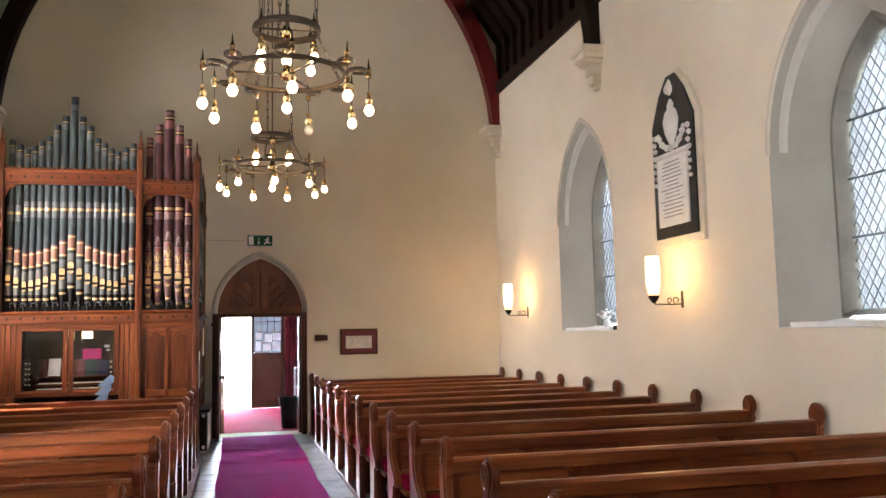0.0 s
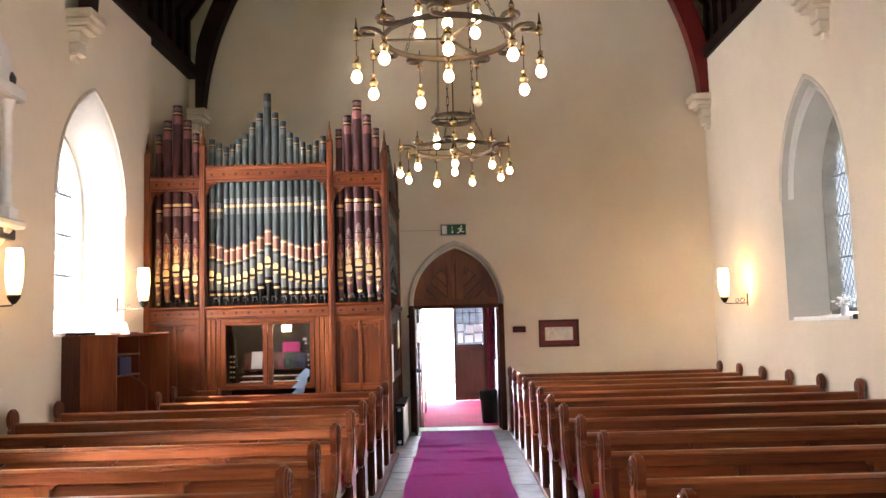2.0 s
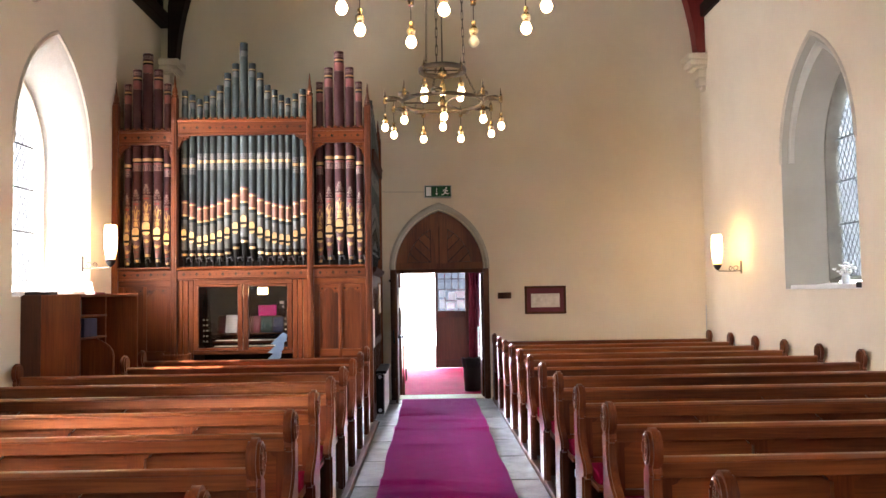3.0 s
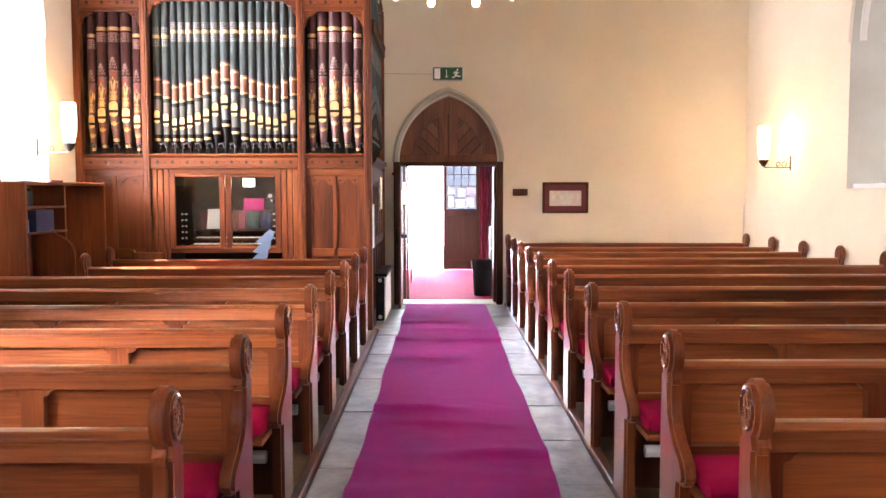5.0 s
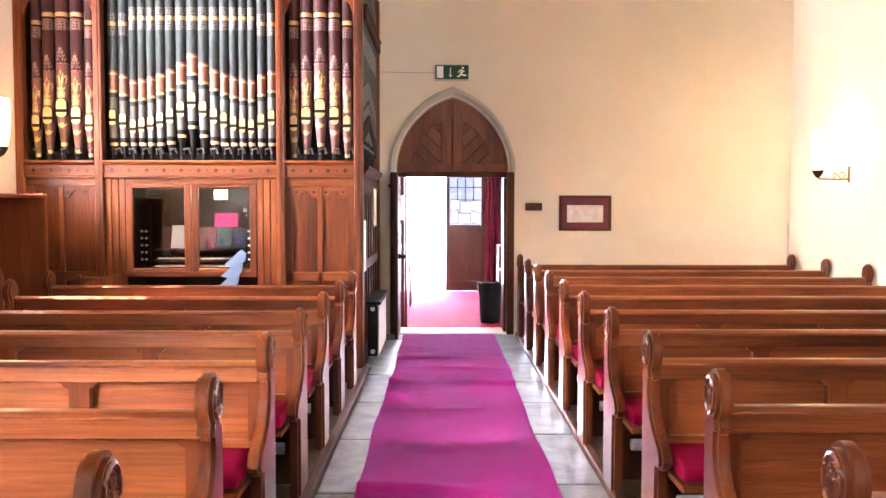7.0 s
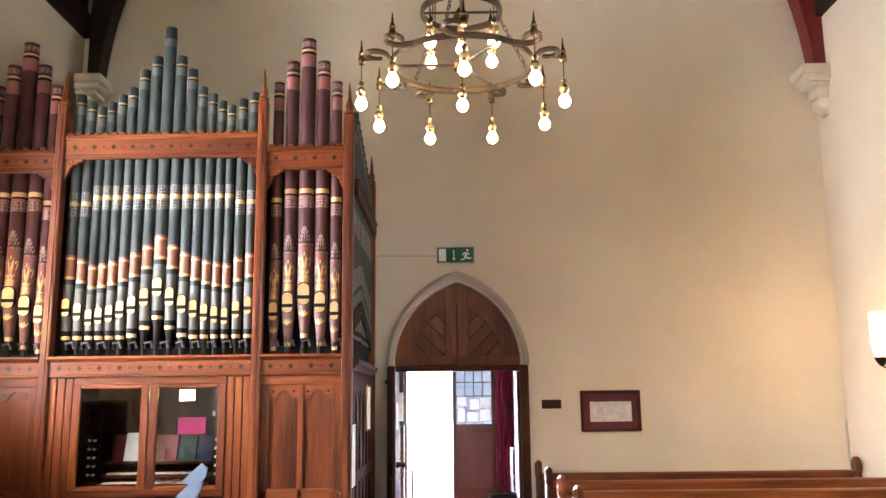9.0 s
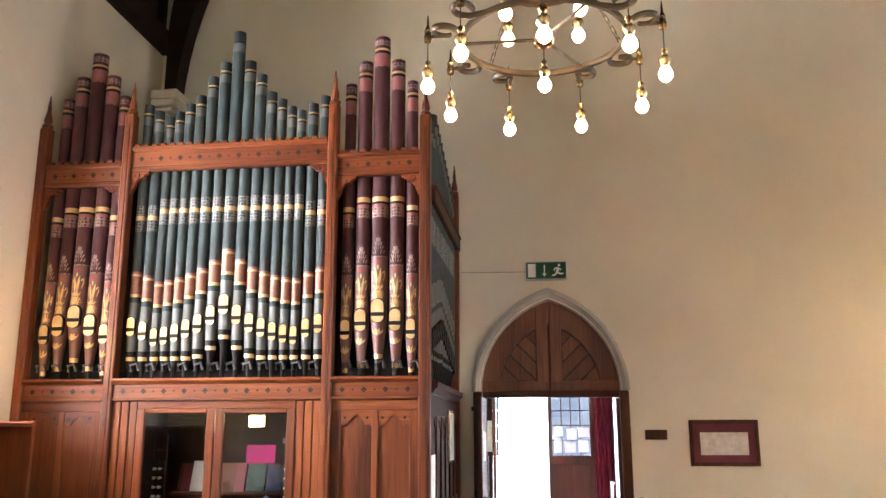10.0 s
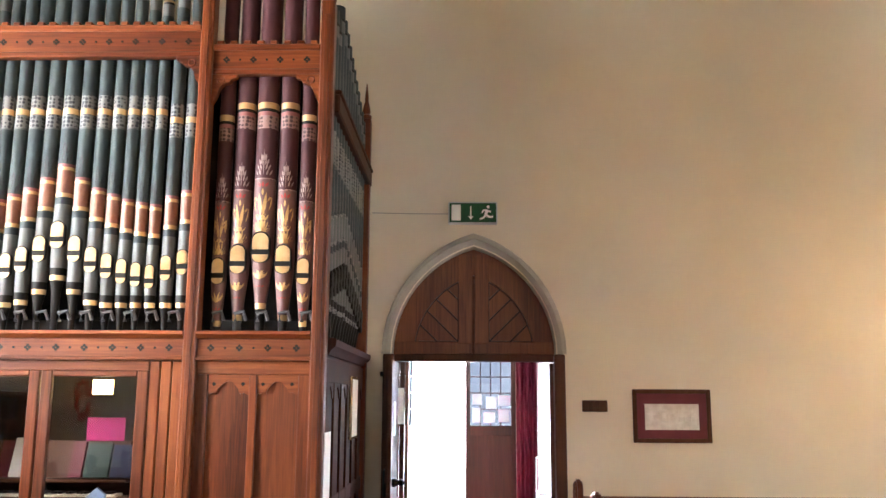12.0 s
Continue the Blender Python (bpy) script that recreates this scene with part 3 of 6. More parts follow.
ob = thing("tympanum", (DX, YE + 0.1, DS), "oak boarded arch panel above the doorway with diagonal boards", "door panel")
for sg in (1, -1):
    pts = arch(DHW + 0.01, DS, DA + 0.01)
    h = len(pts) // 2
    sel = pts[h:] if sg > 0 else pts[:h + 1]
    poly = [(DX + p, q) for p, q in sel] + [(DX + sg * 0.006, DS)] if sg > 0 else [(DX + p, q) for p, q in sel] + [(DX - 0.006, DS)]
    poly = [(p + (0.006 * sg if abs(p - DX) < 1e-6 else 0), q) for p, q in poly]
    # black behind the boards puts the grooves' shade into colour
    backing = part("backing_panel", prism(poly, "y", YE + 0.139, YE + 0.16), BLACK, ob)
    # frame: stile, curved rail and bottom rail standing proud
    part("stile", box(DX + sg * 0.011, DX + sg * 0.13, YE + 0.054, YE + 0.11, DS + 0.09, DA - 0.06, 0.006), TYMP_Z, ob)
    part("bottom_rail", box(DX + sg * 0.008, DX + sg * (DHW - 0.01), YE + 0.058, YE + 0.11, DS + 0.005, DS + 0.11, 0.006), TYMP_Z, ob)
    o = [(DX + p, q) for p, q in arch(DHW + 0.005, DS, DA + 0.005)]
    i = [(DX + p, q) for p, q in arch(DHW - 0.185, DS, DA - 0.245)]
    o, i = (o[h:], i[h:]) if sg > 0 else (o[:h + 1], i[:h + 1])
    bm = loft([[(p, YE + dy, q) for p, q in edge] for edge, dy in ((o, 0.11), (o, 0.062), (i, 0.062), (i, 0.11))])
    part("curved_rail", bm, TYMP_Z, ob)
    # diagonal boards, cut to the arch
    field = [(DX + p, q) for p, q in (arch(DHW - 0.192, DS, DA - 0.255)[h:] if sg > 0 else arch(DHW - 0.192, DS, DA - 0.255)[:h + 1])]
    field = field + [(DX, DS)]
    field = clip(clip(field, (0, -1), -(DS + 0.118)), (-sg, 0), -sg * (DX + sg * 0.137))
    nrm = Vector((sg * 0.70, -0.714))
    mid = nrm.dot(Vector((DX + sg * 0.12, DS + 0.10)))
    for k in range(-12, 12):
        strip = clip(clip(field, nrm, mid + (k + 1) * 0.128 - 0.006), -nrm, -(mid + k * 0.128 + 0.006))
        if len(strip) > 2:
            part("diagonal_board", prism(strip, "y", YE + 0.094, YE + 0.138), TYMP_Z, ob)
bm = box(DX - DHW, DX + DHW, YE + 0.06, YE + 0.2, DS - 0.06, DS + 0.004, 0.01)
part("lintel", bm, DARK_Z, ob, "dark moulded lintel")
part("meeting_strip", box(DX - 0.03, DX + 0.03, YE + 0.112, YE + 0.16, DS, DA - 0.03), DARK_Z, ob)

# the two plank leaves, folded open into the doorway
for sg in (1, -1):
    hx = DX + sg * (DHW - 0.035)
    ob = thing("door_leaf", (hx, YE + 0.1, 0), "dark oak church door leaf standing open", "door", "open door leaves")
    y0, y1 = (YE - 0.52, YE + 0.14) if sg < 0 else (YE + 0.1, YE + 0.52)
    for k in range(4):
        a, b = y0 + (y1 - y0) * k / 4, y0 + (y1 - y0) * (k + 1) / 4
        part("plank", box(hx - 0.018, hx + 0.018, a + 0.002, b - 0.002, 0.02, DS - 0.07, 0.004), DARK_Z, ob)
    for z in (0.25, 1.0, 1.7):
        part("ledge", box(hx + sg * 0.018, hx + sg * 0.03, y0 + 0.02, y1 - 0.02, z, z + 0.12, 0.006), DARK_Z, ob)
    if sg < 0:
        part("latch", lathe([(0.03, 0), (0.035, 0.02), (0.02, 0.05), (0.028, 0.08), (0.01, 0.1)], (hx + 0.02, y0 + 0.1, 1.0), 10, axis="x"), BLACK, ob, "black iron ring latch")
        part("lock_plate", box(hx - 0.05, hx - 0.018, y0 + 0.03, y0 + 0.18, 0.9, 1.1, 0.006), BLACK, ob)
        part("notice", box(hx + 0.019, hx + 0.021, y0 + 0.2, y0 + 0.38, 1.35, 1.62), PAPER, ob, "white paper notice")

solid("door_post", box(0.172, 0.205, YE + 0.556, YE + 0.60, 0.0, 2.2, 0.005), STALL_Z, (0.19, YE + 0.58, 0), "orange-brown timber post inside the porch", "door post")
# boards added in place of the turned leaf's face, closing a bright gap
ob = thing("side_board", (0.10, YE + 0.56, 0), "dark brown boards standing for the open leaf's face, with a notice", "panel")
for k in range(3):
    part("board", box(0.03 + 0.047 * k, 0.074 + 0.047 * k, YE + 0.556, YE + 0.575, 0.012, 2.15, 0.003), DARK_Z, ob)
part("notice", box(0.10, 0.162, YE + 0.549, YE + 0.552, 1.42, 1.74), PAPER, ob, "white paper notice")

# porch beyond the doorway
PX0, PX1, PY1, PH = -0.55, 1.78, 19.75, 2.75
wall("wall_porch_north", "x", PX1, PX1 + 0.25, YE + 0.55, PY1 + 0.3, -0.1, 3.0, [(17.45, 1.75, 0.55, 2.3, 2.3)], WHITE, "white porch wall with a long window")
wall("wall_porch_south", "x", PX0, PX0 - 0.25, YE + 0.55, PY1 + 0.3, -0.1, 3.0, [], DOOR_Z, "brown boarded porch wall")
wall("wall_porch_end", "y", PY1, PY1 + 0.3, PX0 - 0.25, PX1 + 0.25, -0.1, 3.0, [(0.72, 0.76, -0.1, 2.35, 2.35)], PLASTER, "porch end wall with the outer doorway")
solid("ceiling_porch", box(PX0 - 0.25, PX1 + 0.25, YE + 0.55, PY1 + 0.3, PH, PH + 0.15), WHITE, (0, 0, 0), "white flat porch ceiling", "ceiling", kind="structure")
solid("floor_porch", box(PX0 - 0.25, PX1 + 0.25, YE + 0.54, PY1 + 0.3, -0.3, 0.0), MATTING, (0, 0, 0), "bright red carpeted porch floor", "floor", kind="structure")
solid("threshold", box(DX - DHW, DX + DHW, YE + 0.02, YE + 0.53, -0.1, 0.012, 0.006), STONE, (0, 0, 0), "worn pale stone threshold", "threshold", kind="structure")
ob = thing("window_porch", (PX1, 17.45, 0.55), "white framed porch window with clear panes", "window", kind="structure")
for yy in (15.70, 16.57, 17.45, 18.32, 19.17):
    part("mullion", box(PX1 + 0.06, PX1 + 0.12, yy - 0.025, yy + 0.025, 0.55, 2.3), WHITE, ob)
for zz in (0.58, 1.4, 2.27):
    part("transom", box(PX1 + 0.06, PX1 + 0.12, 15.70, 19.20, zz - 0.025, zz + 0.025), WHITE, ob)
pn = part("pane", box(PX1 + 0.085, PX1 + 0.09, 15.7, 19.2, 0.55, 2.3), PANE, ob)
pn.visible_shadow = False


def glazed_leaf(x, y, turn, painted, label, glass):
    """An outer door leaf: solid below, a lattice of panes above."""
    ob = thing("porch_door", (x, y, 0), label, "door", "outer porch doors")
    o = Vector((x, y, 0))
    rot = Matrix.Translation(o) @ Matrix.Rotation(radians(turn), 4, "Z")

    def put(name, bm, mt, lab=""):
        bmesh.ops.transform(bm, matrix=rot, verts=bm.verts)
        return part(name, bm, mt, ob, lab)

    w, h = 0.74, 2.3
    put("stile", box(0, 0.07, -0.02, 0.02, 0.02, h, 0.004), painted)
    put("stile", box(w - 0.07, w, -0.02, 0.02, 0.02, h, 0.004), painted)
    for z0, z1 in ((0.02, 0.2), (1.12, 1.26), (h - 0.1, h)):
        put("rail", box(0.07, w - 0.07, -0.018, 0.018, z0, z1, 0.004), painted)
    put("muntin", box(w / 2 - 0.03, w / 2 + 0.03, -0.017, 0.017, 0.2, 1.12, 0.003), painted)
    for a, b in ((0.07, w / 2 - 0.03), (w / 2 + 0.03, w - 0.07)):
        put("panel", box(a, b, -0.008, 0.008, 0.2, 1.12), painted)
    for k in range(1, 4):
        xx = 0.07 + (w - 0.14) * k / 4
        put("glazing_bar", box(xx - 0.008, xx + 0.008, -0.012, 0.012, 1.26, h - 0.1), painted)
    for k in range(1, 4):
        zz = 1.26 + (h - 0.1 - 1.26) * k / 4
        put("glazing_bar", box(0.07, w - 0.07, -0.011, 0.011, zz - 0.008, zz + 0.008), painted)
    g = put("pane", box(0.07, w - 0.07, -0.003, 0.003, 1.26, h - 0.1), glass)
    g.visible_shadow = False
    return ob, put


rl, put = glazed_leaf(0.74, PY1 + 0.1, 0, DOOR_Z, "brown outer door with a latticed glass top, shut, notices on it", DIM)
# white paper against the light: its shade is given as grey
for a, b, z0, z1 in ((0.10, 0.22, 1.30, 1.52), (0.26, 0.44, 1.30, 1.46), (0.30, 0.46, 1.50, 1.68), (0.48, 0.64, 1.31, 1.50), (0.48, 0.66, 1.54, 1.70), (0.1, 0.24, 1.56, 1.72)):
    put("notice", box(a, b, -0.03, -0.026, z0, z1), RADIATOR, "white paper notice")
glazed_leaf(-0.02, PY1 - 0.03, -116, WHITE, "white outer door leaf with small panes, standing open", DARKGLASS)


def drape(name, x0, x1, y, z0, z1, folds, label):
    bm = bmesh.new()
    n = folds * 8
    cols = []
    for i in range(n + 1):
        u = i / n
        cols.append([(x0 + (x1 - x0) * u, y + 0.04 * math.sin(u * folds * 2 * math.pi) * (0.6 + 0.4 * k / 6), z0 + (z1 - z0) * k / 6) for k in range(6, -1, -1)])
    loft(cols, bm=bm)
    bmesh.ops.solidify(bm, geom=bm.faces[:], thickness=0.012)
    return solid(name, bm, CURTAIN, ((x0 + x1) / 2, y, z0), label, "curtain", "porch curtains", sharp=80)


drape("curtain", 1.47, 1.77, PY1 - 0.12, 0.03, 2.45, 5, "dark red curtain hanging in folds by the outer door")
bm = tube([(-0.35, PY1 - 0.12, 2.47), (PX1, PY1 - 0.12, 2.47)], 0.012)
solid("curtain_rail", bm, BRASS, (0.7, PY1 - 0.12, 2.47), "thin brass rail above the outer doorway", "curtain rail")

# outside
DISTANCE = glow("hazy_daylight", (1.0, 1.0, 1.0), BACK_E)
solid("backdrop_south", box(XL - 4.7, XL - 4.6, -30, 40, -0.3, 6.6), DISTANCE, (0, 0, 0), "bright hazy daylight outside the south windows", "backdrop", kind="structure")
solid("backdrop_north", box(XR + 5.0, XR + 5.1, -30, 40, -0.3, 7.5), glow("hazy_sky", (0.84, 0.93, 1.0), 1.3), (0, 0, 0), "bright hazy daylight outside the north windows", "backdrop", kind="structure")
solid("backdrop_west", box(-6, 7, PY1 + 9, PY1 + 9.1, -0.3, 6), DISTANCE, (0, 0, 0), "bright hazy daylight beyond the porch", "backdrop", kind="structure")
solid("ground", box(-400, 400, -400, 400, -0.5, -0.32), GRASS, (0, 0, 0), "mown grass round the church", "ground", kind="structure")
solid("pavement", box(-0.8, 2.2, PY1 + 0.3, 60, -0.34, -0.06), GRAVEL, (0, 0, 0), "pale gravel path in full daylight", "path", kind="structure")


# ---- carpet and flags ----
def carpet():
    bm = bmesh.new()
    nx, ny = 14, 420
    y0, y1 = -3.5, 14.36
    rnd = random.Random(4)
    folds = [(rnd.uniform(3, 14), rnd.uniform(0.05, 0.10), rnd.uniform(0.014, 0.030), rnd.uniform(-0.25, 0.25)) for _ in range(30)]
    rows = []
    for j in range(ny + 1):
        y = y0 + (y1 - y0) * j / ny
        row = []
        for i in range(nx + 1):
            u = i / nx
            x = 0.175 + 1.12 * u + 0.02 * (y - 7) / 7 + 0.008 * math.sin(y * 1.7) + 0.006 * math.sin(y * 4.1 + 2)
            z = 0.022
            for fy, wd, am, sk in folds:
                d = (y - fy - sk * (u - 0.5)) / wd
                if abs(d) < 3:
                    z += am * math.exp(-d * d) * (0.55 + 0.45 * math.sin(u * 5 + fy * 3))
            z += 0.002 * noise.noise((x * 6, y * 6, 0))
            row.append((x, y, z))
        rows.append(row)
    loft(rows, bm=bm)
    bmesh.ops.solidify(bm, geom=bm.faces[:], thickness=0.016)
    return solid("aisle_carpet", bm, CARPET, (0.75, 5, 0), "long magenta carpet runner, rucked, along the stone aisle", "carpet", sharp=80)


carpet()
rs = random.Random(8)
for cxa, cxb in ((-0.045, 0.40), (0.41, 1.08), (1.09, 1.575)):
    y = YB + rs.uniform(0, 0.5)
    while y < YE - 0.05:
        ln = min(rs.uniform(0.8, 1.25), YE - y)
        tilt = rs.uniform(-0.003, 0.003)
        part("flagstone", box(cxa + 0.004, cxb - 0.004, y + 0.005, y + ln - 0.005, -0.06, 0.0 + tilt, 0.006), SLATE, FLOOR)
        y += ln
for k in range(3):
    part("flagstone", box(-0.11 - 0.0, 0.0, 12.25 + k * 0.7, 12.94 + k * 0.7, -0.06, 0.002, 0.005), SLATE, FLOOR)


# ---- pews ----
def bench_outline():
    pts = []
    for i in range(17):
        u = radians(-52 + (232 + 52 + 0) * i / 16)
        pts.append((0.078 * math.cos(u), 0.925 + 0.097 * math.sin(u)))
    # pts run from the back (+y) over the head to the front (-y)
    front = [(-0.052, 0.835), (-0.060, 0.828), (-0.060, 0.806), (-0.048, 0.80), (-0.046, 0.74), (-0.058, 0.69), (-0.085, 0.645), (-0.13, 0.605), (-0.18, 0.575),
             (-0.225, 0.55), (-0.252, 0.52), (-0.262, 0.487), (-0.25, 0.457), (-0.222, 0.442), (-0.19, 0.440), (-0.185, 0.425), (-0.185, 0.0)]
    back = [(0.07, 0.0), (0.07, 0.835)]
    return pts + front + back


def pew(x_aisle, x_wall, label, group):
    """A pew facing the camera's start: two shaped ends, panelled back, seat, cushion; built round the head of its aisle end."""
    s = 1 if x_wall > x_aisle else -1
    ob = thing("pew", (x_aisle, 0, 0), label, "pew", group)
    pts = bench_outline()
    for xa, out in ((x_aisle, -s), (x_wall, s)):
        a, b = sorted((xa + out * 0.034, xa - out * 0.026))
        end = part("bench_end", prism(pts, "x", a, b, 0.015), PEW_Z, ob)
        fx = xa + out * 0.034
        ring = tube([(fx, 0.047 * math.cos(u), 0.928 + 0.062 * math.sin(u)) for u in [2 * math.pi * k / 20 for k in range(20)]], 0.009, 6, closed=True)
        part("roundel", ring, PEW_Z, end)
        hub = bmesh.new()
        for k in range(3):
            u = radians(90 + 120 * k)
            tube([(fx, 0.018 * math.cos(u) + 0.015 * math.cos(v), 0.928 + 0.024 * math.sin(u) + 0.019 * math.sin(v)) for v in [2 * math.pi * q / 10 for q in range(10)]], 0.005, 5, bm=hub, closed=True)
        part("carved_trefoil", hub, PEW_Z, end)
    x0, x1 = x_aisle + s * 0.026, x_wall - s * 0.026
    lo, hi = min(x0, x1), max(x0, x1)
    # backrest
    part("top_rail", prism([(-0.030, 0.866), (-0.034, 0.870), (-0.033, 0.876), (-0.016, 0.889), (-0.008, 0.891), (0.034, 0.890), (0.042, 0.878), (0.040, 0.866)], "x", lo, hi), PEW_X, ob)
    part("upper_rail", box(lo, hi, -0.022, 0.036, 0.800, 0.866, 0.003), PEW_X, ob)
    part("lower_rail", box(lo, hi, -0.018, 0.036, 0.46, 0.54, 0.003), PEW_X, ob)
    n = 4
    w = (hi - lo) / n
    for k in range(n + 1):
        c = lo + w * k
        a, b = max(lo, c - 0.045), min(hi, c + 0.045)
        wide = [(a, 0.54), (b, 0.54), (b, 0.770), (min(hi, b + 0.022), 0.777), (min(hi, b + 0.030), 0.790), (min(hi, b + 0.048), 0.802), (max(lo, a - 0.048), 0.802), (max(lo, a - 0.030), 0.790), (max(lo, a - 0.022), 0.777), (a, 0.770)]
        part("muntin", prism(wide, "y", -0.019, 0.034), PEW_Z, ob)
    for k in range(n):
        part("back_panel", box(lo + w * k + 0.03, lo + w * (k + 1) - 0.03, 0.020, 0.030, 0.52, 0.81), PEW_X, ob)
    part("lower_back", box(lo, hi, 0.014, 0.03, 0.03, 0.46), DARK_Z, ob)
    # seat with a rounded nose, cushion, book rail on the back
    part("seat", prism([(-0.40, 0.405), (-0.415, 0.418), (-0.40, 0.432), (0.012, 0.432), (0.012, 0.405)], "x", lo, hi), PEW_X, ob)
    prof = [(0.19 * math.copysign(abs(math.cos(u)) ** 0.45, math.cos(u)), 0.045 * math.copysign(abs(math.sin(u)) ** 0.55, math.sin(u))) for u in [2 * math.pi * q / 20 for q in range(20)]]
    steps = [(0.010, 0.55), (0.012, 0.78), (0.022, 0.92), (0.045, 0.985), (0.09, 1.0)]
    rings = []
    for dx, sc in [(lo + d, c) for d, c in steps] + [(hi - d, c) for d, c in steps[::-1]]:
        rings.append([(dx, -0.205 + p * (0.9 + 0.1 * sc), 0.477 + q * sc) for p, q in prof])
    bm = loft([[(x, y, z) for x, y, z in r] for r in rings], closed=True)
    bm.verts.ensure_lookup_table()
    n0 = len(prof)
    bm.faces.new([bm.verts[q] for q in range(n0)])
    bm.faces.new([bm.verts[len(bm.verts) - n0 + q] for q in range(n0)])
    part("seat_cushion", bm, CUSHION, ob, "long crimson cloth seat cushion", sharp=80)
    for xx in (lo + w * 1.5, lo + w * 2.5):
        part("seat_bracket", box(xx - 0.02, xx + 0.02, -0.34, 0.01, 0.0, 0.405, 0.004), PEW_Z, ob)
    return ob


def heating_pipe(xa, xb, y):
    lo, hi = min(xa, xb), max(xa, xb)
    bm = tube([(lo, y - 0.12, 0.27), (hi, y - 0.12, 0.27)], 0.032, 10)
    box(lo + 0.3, lo + 0.33, y - 0.14, y - 0.10, 0.012, 0.25, bm=bm)
    box(hi - 0.33, hi - 0.3, y - 0.14, y - 0.10, 0.012, 0.25, bm=bm)
    return solid("heating_pipe", bm, RADIATOR, (lo, y, 0), "grey heating pipe under a pew seat", "pipe", "heating pipes")


Y_R, Y_L, PITCH = 13.28, 13.20, 0.91
first = None
for k in range(-1, 13):
    y = Y_R - PITCH * k
    if first is None:
        first = pew(1.615, 4.90, "polished brown wooden pew with carved ends and crimson cushion", "pews north of the aisle")
        first.location = (1.615, y, 0)
    else:
        copy_thing(first, Matrix.Translation((1.615, y, 0)))
    if 2 < k < 9:
        heating_pipe(1.70, 4.8, y)
first = None
for k in range(4, 13):
    y = Y_L - PITCH * k
    if first is None:
        first = pew(-0.135, -3.36, "polished brown wooden pew with carved ends and crimson cushion", "pews south of the aisle")
        first.location = (-0.135, y, 0)
    else:
        copy_thing(first, Matrix.Translation((-0.135, y, 0)))
    if 3 < k < 9:
        heating_pipe(-3.3, -0.2, y)
first = pew(-0.135, -2.78, "shorter polished wooden pew before the organ", "pews south of the aisle")
first.location = (-0.135, Y_L - PITCH * 2, 0)
first = pew(-0.135, -2.655, "shorter polished wooden pew by the stall, sunlit along its rail", "pews south of the aisle")
first.location = (-0.135, Y_L - PITCH * 3, 0)


# ---- the organ ----
ORG_Y = 12.20          # front of the case
RAIL_Z0, RAIL_Z1 = 1.86, 2.03


def quatrefoils(xs, z, y, parent, name="pierced_quatrefoil"):
    for i, x in enumerate(xs):
        bm = bmesh.new()
        if i % 2 == 0:
            for dx, dz in ((0.012, 0), (-0.012, 0), (0, 0.012), (0, -0.012)):
                lathe([(0.009, 0), (0.009, 0.003)], (x + dx, y - 0.003, z + dz), 10, bm=bm, axis="y")
        else:
            lathe([(0.0075, 0), (0.0075, 0.003)], (x, y - 0.003, z), 8, bm=bm, axis="y")
        part(name, bm, BLACK, parent)


def leaf(bm, x, y, z, w, h, lean, r, mi=0):
    """A small pointed leaf lying on the front of a pipe of radius r round (x, y)."""
    tmp = bmesh.new()
    pts = [(0, 0), (0.5, 0.35), (0.42, 0.65), (0, 1), (-0.42, 0.65), (-0.5, 0.35)]
    ca, sa = math.cos(lean), math.sin(lean)
    vs = []
    for p, q in pts:
        px, pz = p * w, q * h
        px, pz = px * ca + pz * sa, -px * sa + pz * ca
        if abs(LEAF_X[0] + px) > r * 0.97:
            px = math.copysign(r * 0.97, LEAF_X[0] + px) - LEAF_X[0]
        ang = (LEAF_X[0] + px) / r
        vs.append(tmp.verts.new((x + r * 1.012 * math.sin(ang), y - r * 1.012 * math.cos(ang), z + pz)))
    f = tmp.faces.new(vs)
    f.material_index = mi
    merge(bm, tmp, mi)


LEAF_X = [0.0]
PIPE_MATS = [GREEN, GREENDARK, GREY, GOLD, WHITEBAND, COPPER, ROSE, BLACK, MAROON, DUSTY, PINKBAND]
G, GD, GY, AU, WB, CO, RO, BK, MR, DU, PB = range(11)


